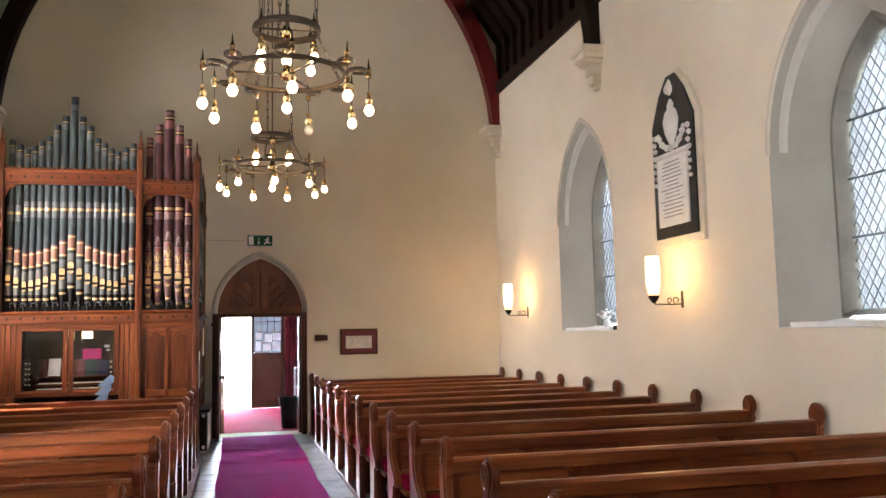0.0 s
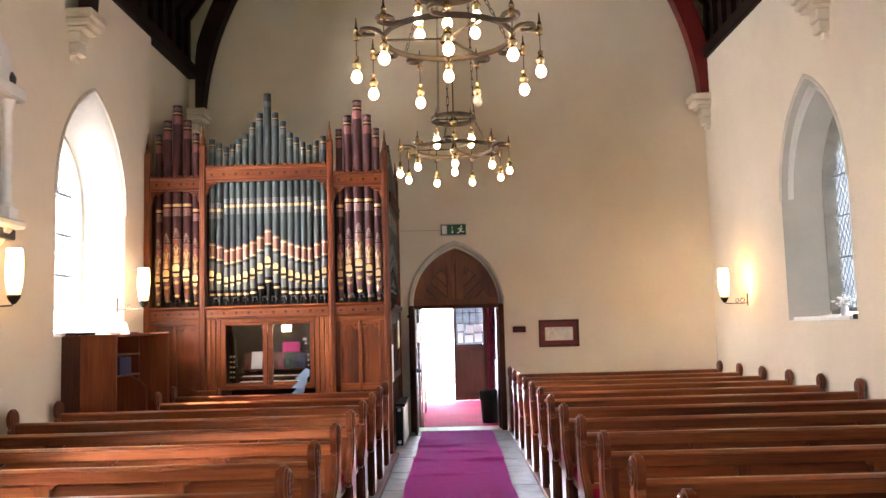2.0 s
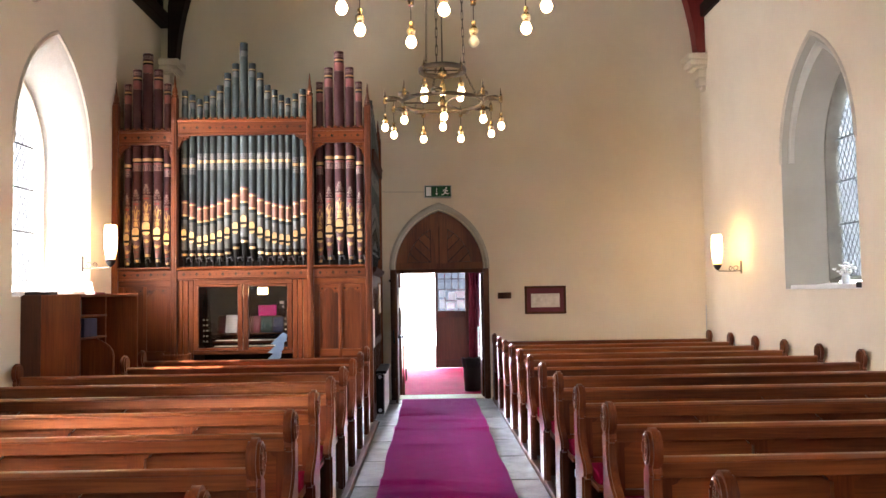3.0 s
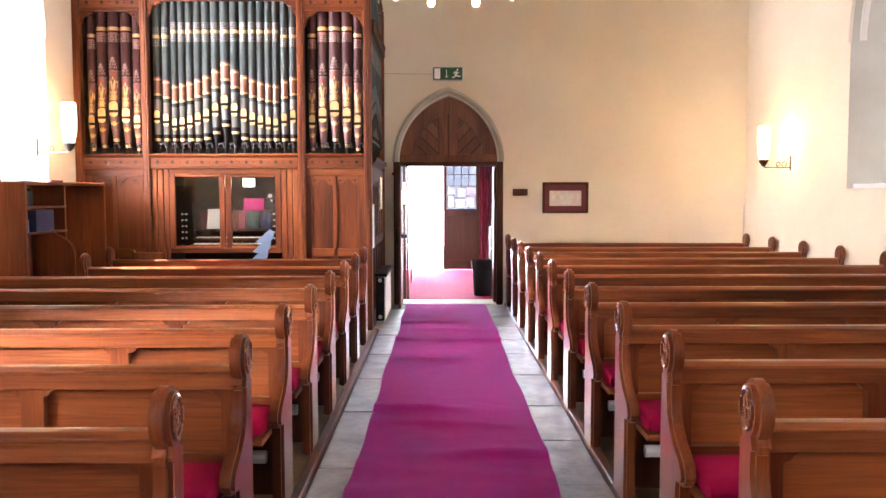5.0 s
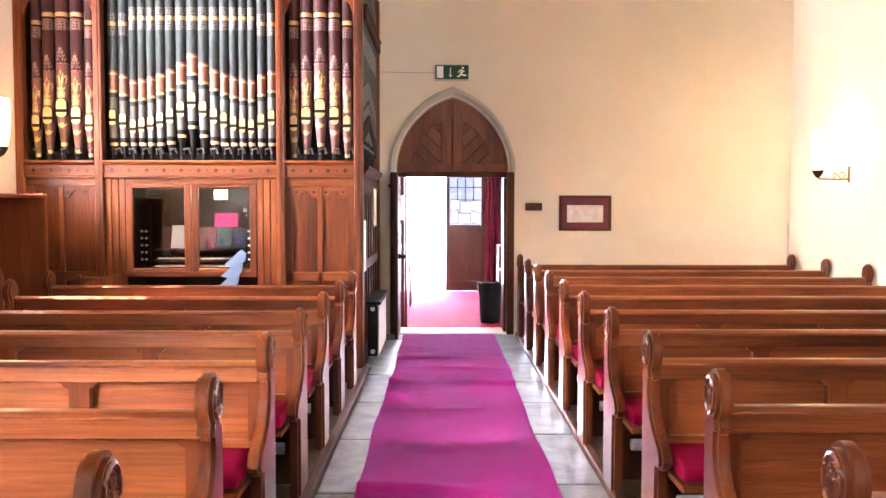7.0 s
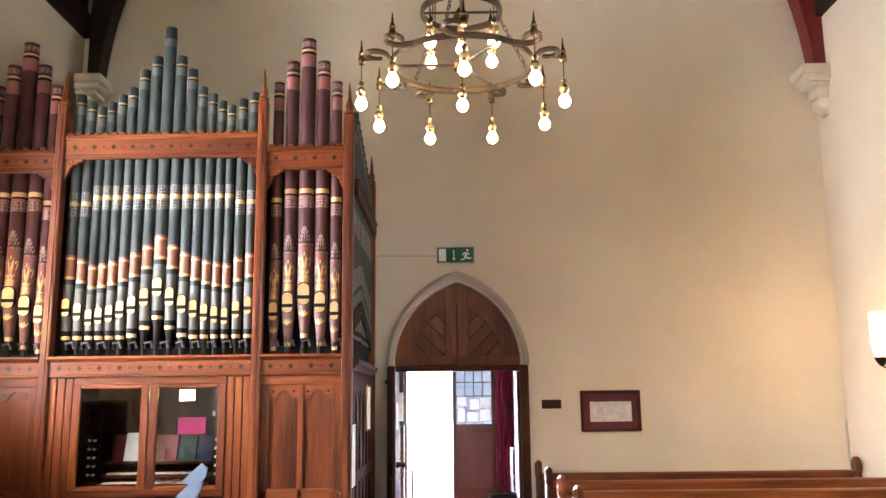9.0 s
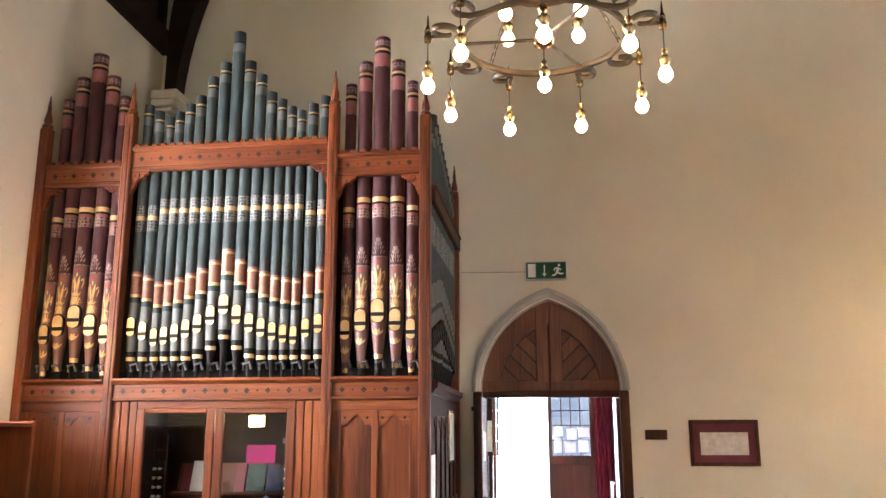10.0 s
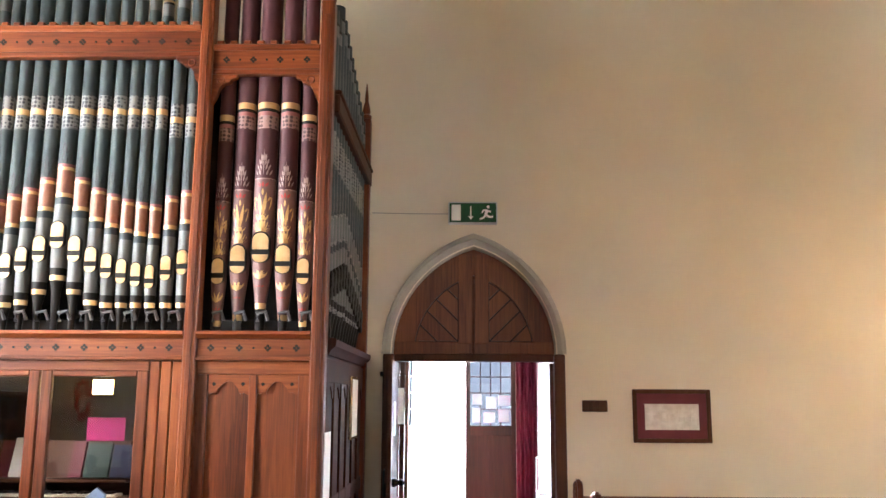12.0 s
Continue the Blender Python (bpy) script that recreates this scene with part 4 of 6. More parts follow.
def organ_pipe(parent, x, y, r, mouth, top, kind, band, turn=0):
    """A painted speaking pipe: black foot, gilded mouth, coloured bands, cap. mouth and top are heights, band the height of the upper bands."""
    z0 = RAIL_Z1 + 0.005
    prof, mats = [], []

    def step(rad, z, m):
        prof.append((rad, z))
        mats.append(m)

    if kind == "green":
        foot = max(mouth - 0.30, z0 + 0.14)
        step(0.35 * r, z0, BK)
        step(0.55 * r, foot - 0.06, BK)
        step(0.80 * r, foot, BK)
        step(0.86 * r, foot, AU)
        step(0.90 * r, foot + 0.03, BK)
        step(0.93 * r, foot + 0.075, GY)
        step(r, mouth - 0.06, GY)
        step(r, mouth + 0.17, GD)
        step(r, mouth + 0.215, AU)
        step(r, mouth + 0.24, CO)
        step(r, mouth + 0.385, AU)
        step(r, mouth + 0.405, RO)
        step(r, mouth + 0.425, G)
        step(r, band - 0.115, GY)
        step(r, band - 0.105, WB)
        step(r, band - 0.019, AU)
        step(r, band + 0.019, WB)
        step(r, band + 0.105, G)
        step(r, top - 0.19, GY)
        step(r, top - 0.11, BK)
        step(r * 1.02, top - 0.095, AU if r < 0.05 else GD)
        step(r, top - 0.08, GD)
        step(r * 0.98, top, BK)
        prof.append((r * 0.6, top + 0.002))
    else:
        foot = max(mouth - 0.36, z0 + 0.06)
        step(0.40 * r, z0, BK)
        step(0.48 * r, foot - 0.03, AU)
        step(0.52 * r, foot + 0.005, DU)
        step(r, mouth - 0.09, DU)
        step(r, mouth + 0.40, PB)
        step(r, mouth + 0.41, MR)
        step(r, band - 0.13, PB)
        step(r, band - 0.045, RO)
        step(r, band - 0.02, BK)
        step(r, band, AU)
        step(r, band + 0.04, MR)
        step(r, top - 0.27, PB)
        step(r, top - 0.26, RO)
        step(r, top - 0.15, BK)
        step(r * 1.02, top - 0.125, AU)
        step(r, top - 0.105, MR)
        step(r, top - 0.08, PB)
        step(r, top - 0.03, MR)
        step(r * 0.98, top, BK)
        prof.append((r * 0.6, top + 0.002))
    if turn:
        mats = [{CO: GY, RO: GD, AU: WB}.get(m, m) for m in mats]
    p = part("pipe", lathe(prof, (x, y, 0), 20, mats=mats), PIPE_MATS, parent, sharp=40)
    if turn:
        c = Vector((x, y, 0)) - ORIGIN[parent]
        p.matrix_local = Matrix.Translation(c) @ Matrix.Rotation(radians(turn), 4, "Z") @ Matrix.Translation(-c)
    # gilded mouth: arched upper lip, dark slot, lower lip, black line round it
    w = r * 0.74
    rim = [(x + 1.16 * w * math.cos(u), mouth + 0.022 + 1.12 * w * math.sin(u)) for u in [math.pi * k / 10 for k in range(11)]] + [(x + 1.16 * w * math.cos(u), mouth - 0.072 + 0.95 * w * math.sin(u)) for u in [math.pi * (1 + k / 10) for k in range(11)]]
    part("mouth_outline", prism(rim, "y", y - r - 0.0015, y - r * 0.5), BLACK, p)
    up = [(x - w, mouth - 0.035)] + [(x + w * math.cos(u), mouth + 0.02 + w * 0.95 * math.sin(u)) for u in [math.pi * (1 - k / 10) for k in range(11)]] + [(x + w, mouth - 0.035)]
    bm = prism(up, "y", y - r - 0.006, y - r * 0.6, 0.002)
    low = [(x - w, mouth - 0.065)] + [(x + w * math.cos(u), mouth - 0.075 - w * 0.8 * math.sin(u)) for u in [math.pi * (1 - k / 8) for k in range(9)]] + [(x + w, mouth - 0.065)]
    prism(low, "y", y - r - 0.004, y - r * 0.6, 0.002, bm=bm)
    part("mouth_lip", bm, BLACK if turn else GOLD, p)
    part("mouth_slot", box(x - w * 0.95, x + w * 0.95, y - r - 0.003, y - r * 0.6, mouth - 0.066, mouth - 0.034), BLACK, p)
    bm = bmesh.new()
    if kind == "green":
        base = mouth + 0.43
        for dx, dz, ln in ((0, 0.0, 0), (-0.35, 0.0, -0.5), (0.35, 0.0, 0.5), (0, 0.06, 0), (-0.25, 0.06, -0.4), (0.25, 0.06, 0.4)):
            LEAF_X[0] = dx * r
            leaf(bm, x, y, base + dz, r * 0.5, 0.075, ln, r, 0)
        tagged(part("stencil", bm, SLATEORN, p), kind="stuff")
    else:
        # gilded palmette, knot and spray over the mouth, a bud below it
        sprays = [(0.075, 0.0, 0.30 * d, 0.085 - 0.006 * abs(d), 0.36) for d in (-4, -3, -2, -1, 0, 1, 2, 3, 4)]
        sprays += [(0.165, -0.35, 1.35, 0.030, 0.30), (0.165, 0.35, -1.35, 0.030, 0.30), (0.180, -0.15, -0.42, 0.125, 0.62), (0.180, 0.15, 0.42, 0.125, 0.62), (0.170, -0.08, -0.12, 0.15, 0.34), (0.170, 0.08, 0.12, 0.15, 0.34), (0.15, 0.0, -1.0, 0.05, 0.5), (0.15, 0.0, 1.0, 0.05, 0.5)]
        sprays += [(0.265, -0.5, -0.6, 0.035, 0.22), (0.265, 0.5, 0.6, 0.035, 0.22), (0.30, 0.0, 0.0, 0.045, 0.22)]
        sprays += [(-0.215, 0.0, -0.75, 0.085, 0.36), (-0.215, 0.0, 0.75, 0.085, 0.36), (-0.215, 0.0, -0.25, 0.075, 0.25), (-0.215, 0.0, 0.25, 0.075, 0.25)]
        for dz, sp, lean, hh, wd in sprays:
            LEAF_X[0] = sp * r
            leaf(bm, x, y, mouth + dz, r * wd, hh, lean, r if dz > 0 else r * 0.86, 0)
        for sp in (-0.2, 0, 0.2):
            LEAF_X[0] = sp * r
            leaf(bm, x, y, mouth + 0.352, r * 0.26, 0.036, sp * 3.0, r, 1)
            leaf(bm, x, y, mouth - 0.262, r * 0.18, 0.024, sp * 3.0, r * 0.70, 1)
        for dz, span in ((0.425, 0.55), (0.458, 0.42), (0.490, 0.29), (0.518, 0.15)):
            for sp in (-span, -span / 2, span / 2, span):
                LEAF_X[0] = sp * r
                leaf(bm, x, y, mouth + dz, r * 0.17, 0.042, sp * 0.9, r, 2)
        LEAF_X[0] = 0.0
        leaf(bm, x, y, mouth + 0.42, r * 0.10, 0.17, 0.0, r, 2)
        tagged(part("stencil", bm, [GILT, REDORN, PALEORN], p), kind="stuff")
    return p


def pinnacle(parent, x, y, z, h=0.26):
    prof = [(0.03, 0), (0.045, 0.01), (0.045, 0.03), (0.028, 0.045), (0.035, 0.07), (0.03, 0.10), (0.014, 0.17), (0.018, 0.18), (0.004, h)]
    return part("finial", lathe(prof, (x, y, z), 8), ORG_Z, parent)


def organ():
    ob = thing("pipe_organ", (-1.78, 13.2, 0), "oak cased church organ with painted green and maroon pipes", "organ")
    y0, yb = ORG_Y, 14.30
    posts = [(-3.45, -3.37, 4.15), (-2.692, -2.612, 4.24), (-0.94, -0.862, 4.24), (-0.193, -0.107, 4.10)]
    for xa, xb, zt in posts:
        part("post", box(xa, xb, y0 - 0.05, y0 + 0.05, 0.0, zt, 0.008), ORG_Z, ob)
        pinnacle(ob, (xa + xb) / 2, y0, zt, 0.30)
        part("post_fillet", box(xa + 0.025, xb - 0.025, y0 - 0.058, y0 - 0.05, 0.05, zt - 0.1, 0.002), ORG_Z, ob)
    bays = [(-3.37, -2.692, 3.62, 3.83, 3), (-2.612, -0.94, 3.735, 3.96, 9), (-0.862, -0.193, 3.62, 3.83, 3)]
    for bi, (xa, xb, u0, u1, nq) in enumerate(bays):
        # lower impost
        imp = part("impost_rail", box(xa, xb, y0 - 0.03, y0 + 0.32, RAIL_Z0, RAIL_Z1 - 0.03, 0.006), ORG_X, ob)
        part("cornice", prism([(y0 - 0.065, 2.03), (y0 - 0.065, 2.012), (y0 - 0.045, 1.99), (y0 - 0.03, 1.985), (y0 + 0.3, 1.985), (y0 + 0.3, 2.03)], "x", xa, xb), ORG_X, ob)
        part("bead", box(xa, xb, y0 - 0.045, y0 - 0.03, RAIL_Z0, RAIL_Z0 + 0.022, 0.004), ORG_X, ob)
        n = nq * 2 + 1
        quatrefoils([xa + (xb - xa) * (k + 1) / (n + 1) for k in range(n)][::1] if nq % 2 else [], (RAIL_Z0 + 1.985) / 2 + 0.01, y0 - 0.03, imp)
        # upper rail
        up = part("upper_rail", box(xa, xb, y0 - 0.02, y0 + 0.03, u0 + 0.03, u1 - 0.05, 0.004), ORG_X, ob)
        part("moulding", box(xa, xb, y0 - 0.04, y0 + 0.035, u1 - 0.055, u1 - 0.015, 0.008), ORG_X, ob)
        part("moulding", box(xa, xb, y0 - 0.032, y0 + 0.03, u0, u0 + 0.035, 0.008), ORG_X, ob)
        quatrefoils([xa + (xb - xa) * (k + 1) / (n + 1) for k in range(n)], (u0 + u1) / 2 - 0.01, y0 - 0.02, up)
        nn = max(6, int((xb - xa) / 0.075))
        for k in range(nn):
            c = xa + (xb - xa) * (k + 0.5) / nn
            part("cresting", box(c - 0.022, c + 0.022, y0 - 0.03, y0 + 0.01, u1 - 0.015, u1 + 0.01, 0.004), ORG_X, ob)
        # carved brackets under the rail
        for xc, sg in ((xa, 1), (xb, -1)):
            pts = [(xc, u0), (xc + sg * 0.155, u0), (xc + sg * 0.15, u0 - 0.02), (xc + sg * 0.12, u0 - 0.03), (xc + sg * 0.11, u0 - 0.05), (xc + sg * 0.07, u0 - 0.06), (xc + sg * 0.045, u0 - 0.09), (xc + sg * 0.03, u0 - 0.14), (xc, u0 - 0.19)]
            br = part("bracket", prism(pts, "y", y0 - 0.02, y0 + 0.03, 0.004), ORG_X, ob)
            part("carving", tube([(xc + sg * (0.055 + 0.022 * math.cos(u)), y0 - 0.022, u0 - 0.038 + 0.02 * math.sin(u)) for u in [2 * math.pi * k / 12 for k in range(12)]], 0.005, 5, closed=True), ORG_X, br)
    # dark backing behind the pipes
    part("backing_board", box(-3.40, -0.14, y0 + 0.34, y0 + 0.36, 1.9, 3.9), BLACK, ob)
    bm = bmesh.new()
    for xa, xb in ((-3.36, -2.70), (-2.60, -0.95), (-0.85, -0.20)):
        box(xa, xb, y0 + 0.17, y0 + 0.30, 2.03, 2.12, 0.01, bm=bm)
    part("wind_chest", bm, BLACK, ob)
    for k in range(24):
        xx = -3.3 + k * 0.132
        if min(abs(xx - a) for a in (-2.65, -0.9)) > 0.07:
            part("conveyance", tube([(xx, y0 + 0.03, 2.09), (xx, y0 + 0.015, 2.14), (xx + 0.05, y0 + 0.015, 2.15), (xx + 0.06, y0 + 0.04, 2.10)], 0.012, 6), LEAD, ob)
    # pipes
    mz = [2.64, 2.555, 2.49, 2.452, 2.42, 2.40, 2.388, 2.44, 2.475]
    tz = [4.975, 4.70, 4.575, 4.41, 4.345, 4.275, 4.235, 4.29, 4.35]
    dx = [0, 0.108, 0.213, 0.31, 0.402, 0.49, 0.575, 0.672, 0.772]
    rr = [0.056, 0.051, 0.048, 0.045, 0.042, 0.040, 0.038, 0.043, 0.045]
    cx = -1.775
    for i in range(9):
        for sg in ((0,) if i == 0 else (-1, 1)):
            organ_pipe(ob, cx + sg * dx[i], y0 + 0.085, rr[i] * 0.93, mz[i], tz[i], "green", 3.405 if i < 7 else 3.35)
    for c in (-3.03, -0.527):
        for j, mo, tp, r in ((0, 2.56, 4.84, 0.066), (1, 2.49, 4.63, 0.058), (-1, 2.49, 4.63, 0.058), (2, 2.42, 4.44, 0.046), (-2, 2.42, 4.44, 0.046)):
            organ_pipe(ob, c + math.copysign({0: 0, 1: 0.137, 2: 0.258}[abs(j)], j), y0 + 0.085, r, mo, tp, "maroon", 3.415 if abs(j) < 2 else 3.34)
    # lower case: panels right and left, glazed console doors between
    for xa, xb in ((-3.37, -2.692), (-0.862, -0.193)):
        fr = part("panel_head_rail", box(xa, xb, y0 - 0.012, y0 + 0.02, 1.78, RAIL_Z0, 0.004), ORG_X, ob)
        part("bottom_rail", box(xa, xb, y0 - 0.012, y0 + 0.02, 0.0, 0.22, 0.004), ORG_X, ob)
        part("mid_rail", box(xa, xb, y0 - 0.012, y0 + 0.02, 0.86, 0.95, 0.004), ORG_X, ob)
        xm = (xa + xb) / 2
        for a, b in ((xa, xa + 0.07), (xm - 0.022, xm + 0.022), (xb - 0.07, xb)):
            part("stile", box(a, b, y0 - 0.012, y0 + 0.02, 0.22, 1.78, 0.004), ORG_Z, ob)
        for a, b in ((xa + 0.07, xm - 0.022), (xm + 0.022, xb - 0.07)):
            pn = part("panel", box(a, b, y0 + 0.008, y0 + 0.022, 0.22, 1.78), ORG_Z, ob)
            c, w = (a + b) / 2, (b - a) / 2
            head = [(a, 1.78)] + [(a, 1.66), (a + w * 0.25, 1.675), (a + w * 0.45, 1.67), (a + w * 0.55, 1.70), (c - w * 0.2, 1.735), (c, 1.742), (c + w * 0.2, 1.735), (b - w * 0.55, 1.70), (b - w * 0.45, 1.67), (b - w * 0.25, 1.675), (b, 1.66)] + [(b, 1.78)]
            hd = part("tracery_head", prism(head, "y", y0 - 0.004, y0 + 0.01, 0.002), ORG_X, ob)
            for xx in (a + w * 0.3, b - w * 0.3):
                part("pierced_dot", lathe([(0.011, 0), (0.011, 0.003)], (xx, y0 - 0.007, 1.725), 8, axis="y"), BLACK, hd)
    gx0, gx1, gz0, gz1 = -2.335, -1.21, 0.955, 1.80
    for a, b in ((-2.612, gx0 - 0.07), (gx1 + 0.07, -0.94)):
        nb = 3
        for k in range(nb):
            part("fluted_board", box(a + (b - a) * k / nb + 0.003, a + (b - a) * (k + 1) / nb - 0.003, y0 - 0.012, y0 + 0.02, 0.0, RAIL_Z0 - 0.002, 0.006), ORG_Z, ob)
    part("console_head_rail", box(gx0 - 0.07, gx1 + 0.07, y0 - 0.012, y0 + 0.02, gz1, RAIL_Z0, 0.004), ORG_X, ob)
    part("console_foot_rail", box(gx0 - 0.07, gx1 + 0.07, y0 - 0.03, y0 + 0.02, gz0 - 0.055, gz0, 0.006), ORG_X, ob)
    xm = (gx0 + gx1) / 2
    for nm, a, b in (("console_door", gx0 - 0.07, xm - 0.004), ("console_door", xm + 0.004, gx1 + 0.07)):
        dr = part(nm, box(a, a + 0.065, y0 - 0.022, y0 + 0.012, gz0, gz1, 0.006), ORG_Z, ob, "glazed oak door of the organ console")
        part("stile", box(b - 0.065, b, y0 - 0.022, y0 + 0.012, gz0, gz1, 0.006), ORG_Z, dr)
        part("rail", box(a + 0.065, b - 0.065, y0 - 0.02, y0 + 0.01, gz1 - 0.035, gz1, 0.005), ORG_X, dr)
        part("rail", box(a + 0.065, b - 0.065, y0 - 0.02, y0 + 0.01, gz0, gz0 + 0.03, 0.005), ORG_X, dr)
        gl = part("pane", box(a + 0.06, b - 0.06, y0 - 0.006, y0 - 0.002, gz0 + 0.02, gz1 - 0.02), PANE, dr)
        gl.visible_shadow = False
    # console recess with manuals and stop jambs; near-black lining puts its shade into colour
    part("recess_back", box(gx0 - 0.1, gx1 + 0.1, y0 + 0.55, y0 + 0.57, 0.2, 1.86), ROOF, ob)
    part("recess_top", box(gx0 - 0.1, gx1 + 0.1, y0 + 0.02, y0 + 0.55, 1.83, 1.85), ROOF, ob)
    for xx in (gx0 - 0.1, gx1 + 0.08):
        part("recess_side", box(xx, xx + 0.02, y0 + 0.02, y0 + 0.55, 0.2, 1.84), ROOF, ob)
    part("music_desk", prism([(y0 + 0.30, 1.16), (y0 + 0.32, 1.15), (y0 + 0.39, 1.37), (y0 + 0.37, 1.38)], "x", gx0 + 0.15, gx1 - 0.15), DARK_Z, ob)
    part("desk_ledge", box(gx0 + 0.12, gx1 - 0.12, y0 + 0.24, y0 + 0.33, 1.14, 1.16, 0.003), DARK_Z, ob)
    for k, (yy, zz) in enumerate(((y0 + 0.10, 0.99), (y0 + 0.19, 1.06))):
        kb = part("manual", box(gx0 + 0.12, gx1 - 0.12, yy, yy + 0.14, zz - 0.03, zz, 0.003), DARK_Z, ob, "dark wooden keyboard frame")
        bm = bmesh.new()
        nk = 36
        for q in range(nk):
            a = gx0 + 0.16 + (gx1 - gx0 - 0.32) * q / nk
            box(a + 0.001, a + (gx1 - gx0 - 0.32) / nk - 0.001, yy + 0.005, yy + 0.12, zz + 0.0005, zz + 0.014, bm=bm)
        part("white_keys", bm, IVORY, kb)
        bm = bmesh.new()
        for q in range(nk - 1):
            if q % 7 not in (2, 6):
                a = gx0 + 0.16 + (gx1 - gx0 - 0.32) * (q + 1) / nk
                box(a - 0.006, a + 0.006, yy + 0.05, yy + 0.12, zz + 0.014, zz + 0.026, bm=bm)
        part("black_keys", bm, BLACK, kb)
    for sg, xj in ((1, gx0 + 0.03), (-1, gx1 - 0.03)):
        jam = part("stop_jamb", box(xj - 0.05, xj + 0.05, y0 + 0.22, y0 + 0.25, 1.0, 1.6, 0.004), ROOF, ob)
        for r in range(5):
            for c in range(2):
                part("stop_knob", lathe([(0.005, 0), (0.005, -0.03), (0.012, -0.032), (0.012, -0.045)], (xj - 0.022 + 0.044 * c, y0 + 0.22, 1.06 + r * 0.07), 8, axis="y"), IVORY, jam)
    # return side with its own row of green pipes over panelling coloured as shaded
    ys = 14.14
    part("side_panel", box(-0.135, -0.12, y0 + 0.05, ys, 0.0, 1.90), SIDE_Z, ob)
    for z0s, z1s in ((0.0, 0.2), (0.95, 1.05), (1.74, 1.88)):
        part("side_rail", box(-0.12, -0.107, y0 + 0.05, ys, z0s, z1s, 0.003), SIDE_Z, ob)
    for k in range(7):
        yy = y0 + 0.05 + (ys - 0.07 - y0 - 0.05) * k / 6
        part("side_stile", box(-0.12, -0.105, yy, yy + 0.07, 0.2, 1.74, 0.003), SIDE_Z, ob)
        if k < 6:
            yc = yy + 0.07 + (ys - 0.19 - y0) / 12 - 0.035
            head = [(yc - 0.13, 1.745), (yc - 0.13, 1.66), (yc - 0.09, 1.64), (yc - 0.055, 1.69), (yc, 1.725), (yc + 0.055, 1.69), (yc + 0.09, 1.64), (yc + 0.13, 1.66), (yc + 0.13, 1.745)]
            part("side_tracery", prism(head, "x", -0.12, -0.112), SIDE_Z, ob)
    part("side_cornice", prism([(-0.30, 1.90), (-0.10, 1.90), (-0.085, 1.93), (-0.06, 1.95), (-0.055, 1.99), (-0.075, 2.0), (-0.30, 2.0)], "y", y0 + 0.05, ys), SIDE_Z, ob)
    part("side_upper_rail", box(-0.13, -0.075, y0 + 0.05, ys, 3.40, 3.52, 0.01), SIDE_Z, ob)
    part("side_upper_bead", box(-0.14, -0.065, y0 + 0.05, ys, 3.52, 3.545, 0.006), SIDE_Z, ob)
    part("side_post", box(-0.17, -0.085, ys - 0.09, ys, 0.0, 3.98, 0.006), ORG_Z, ob)
    pinnacle(ob, -0.128, ys - 0.045, 3.98, 0.32)
    for k in range(13):
        yy = y0 + 0.16 + 0.127 * k
        u = abs(yy - 12.95)
        tall = 4.30 - 0.42 * max(0.0, (yy - 12.5) / 1.4) if yy > 12.5 else 4.12
        organ_pipe(ob, -0.165, yy, 0.056, 2.50 - 0.24 * min(1.0, u / 0.95), tall, "green", 3.20, 90)
    part("side_backing", box(-0.30, -0.28, y0 + 0.3, yb, 1.95, 3.5), BLACK, ob)
    part("case_top", box(-3.42, -0.3, y0 + 0.4, yb, 3.7, 3.74), BLACK, ob)
    return ob


organ()

# a small lit box lamp over the music desk
ob = thing("console_lamp", (-1.62, ORG_Y + 0.50, 1.66), "small lit box lamp inside the organ console", "lamp")
part("housing", box(-1.695, -1.545, ORG_Y + 0.50, ORG_Y + 0.55, 1.655, 1.765, 0.006), BRASS, ob)
part("diffuser", box(-1.685, -1.555, ORG_Y + 0.492, ORG_Y + 0.501, 1.665, 1.755, 0.003), SHADE, ob, "glowing pale panel")

# music in the console
def booklet(name, x, y, z, w, h, t, material, lean, label, turn=0.0):
    bm = box(-w / 2, w / 2, -t / 2, t / 2, 0, h, 0.002)
    bmesh.ops.transform(bm, matrix=Matrix.Translation((x, y, z)) @ Matrix.Rotation(radians(turn), 4, "Z") @ Matrix.Rotation(radians(-lean), 4, "X"), verts=bm.verts)
    return solid(name, bm, material, (x, y, z), label, "book", "music on the organ desk")


booklet("music_book", -2.00, ORG_Y + 0.29, 1.165, 0.15, 0.24, 0.012, PAPER, 17, "white open music book leaning on the organ desk", 0)
booklet("music_book", -2.10, ORG_Y + 0.29, 1.165, 0.10, 0.22, 0.010, MAT_RED, 17, "maroon music book leaning on the organ desk")
booklet("music_book", -1.66, ORG_Y + 0.275, 1.165, 0.08, 0.22, 0.02, MAT_RED, 17, "dark red hymn book leaning on the organ desk")
booklet("music_book", -1.53, ORG_Y + 0.27, 1.165, 0.15, 0.21, 0.02, BOTTLE, 17, "dark green hymn book leaning on the organ desk")
booklet("music_book", -1.38, ORG_Y + 0.27, 1.165, 0.13, 0.20, 0.02, NAVY, 17, "navy blue hymn book leaning on the organ desk")
bm = box(-1.66, -1.42, ORG_Y + 0.40, ORG_Y + 0.402, 1.36, 1.52)
solid("pink_notice", bm, PINKPAPER, (-1.54, ORG_Y + 0.4, 1.37), "bright pink paper pinned above the organ music desk", "notice")
bm = box(-1.40, -1.32, ORG_Y + 0.535, ORG_Y + 0.54, 1.53, 1.57)
box(-1.37, -1.30, ORG_Y + 0.535, ORG_Y + 0.54, 1.48, 1.51, bm=bm)
solid("label_card", bm, PAPER, (-1.36, ORG_Y + 0.53, 1.48), "small white cards inside the organ console", "card")


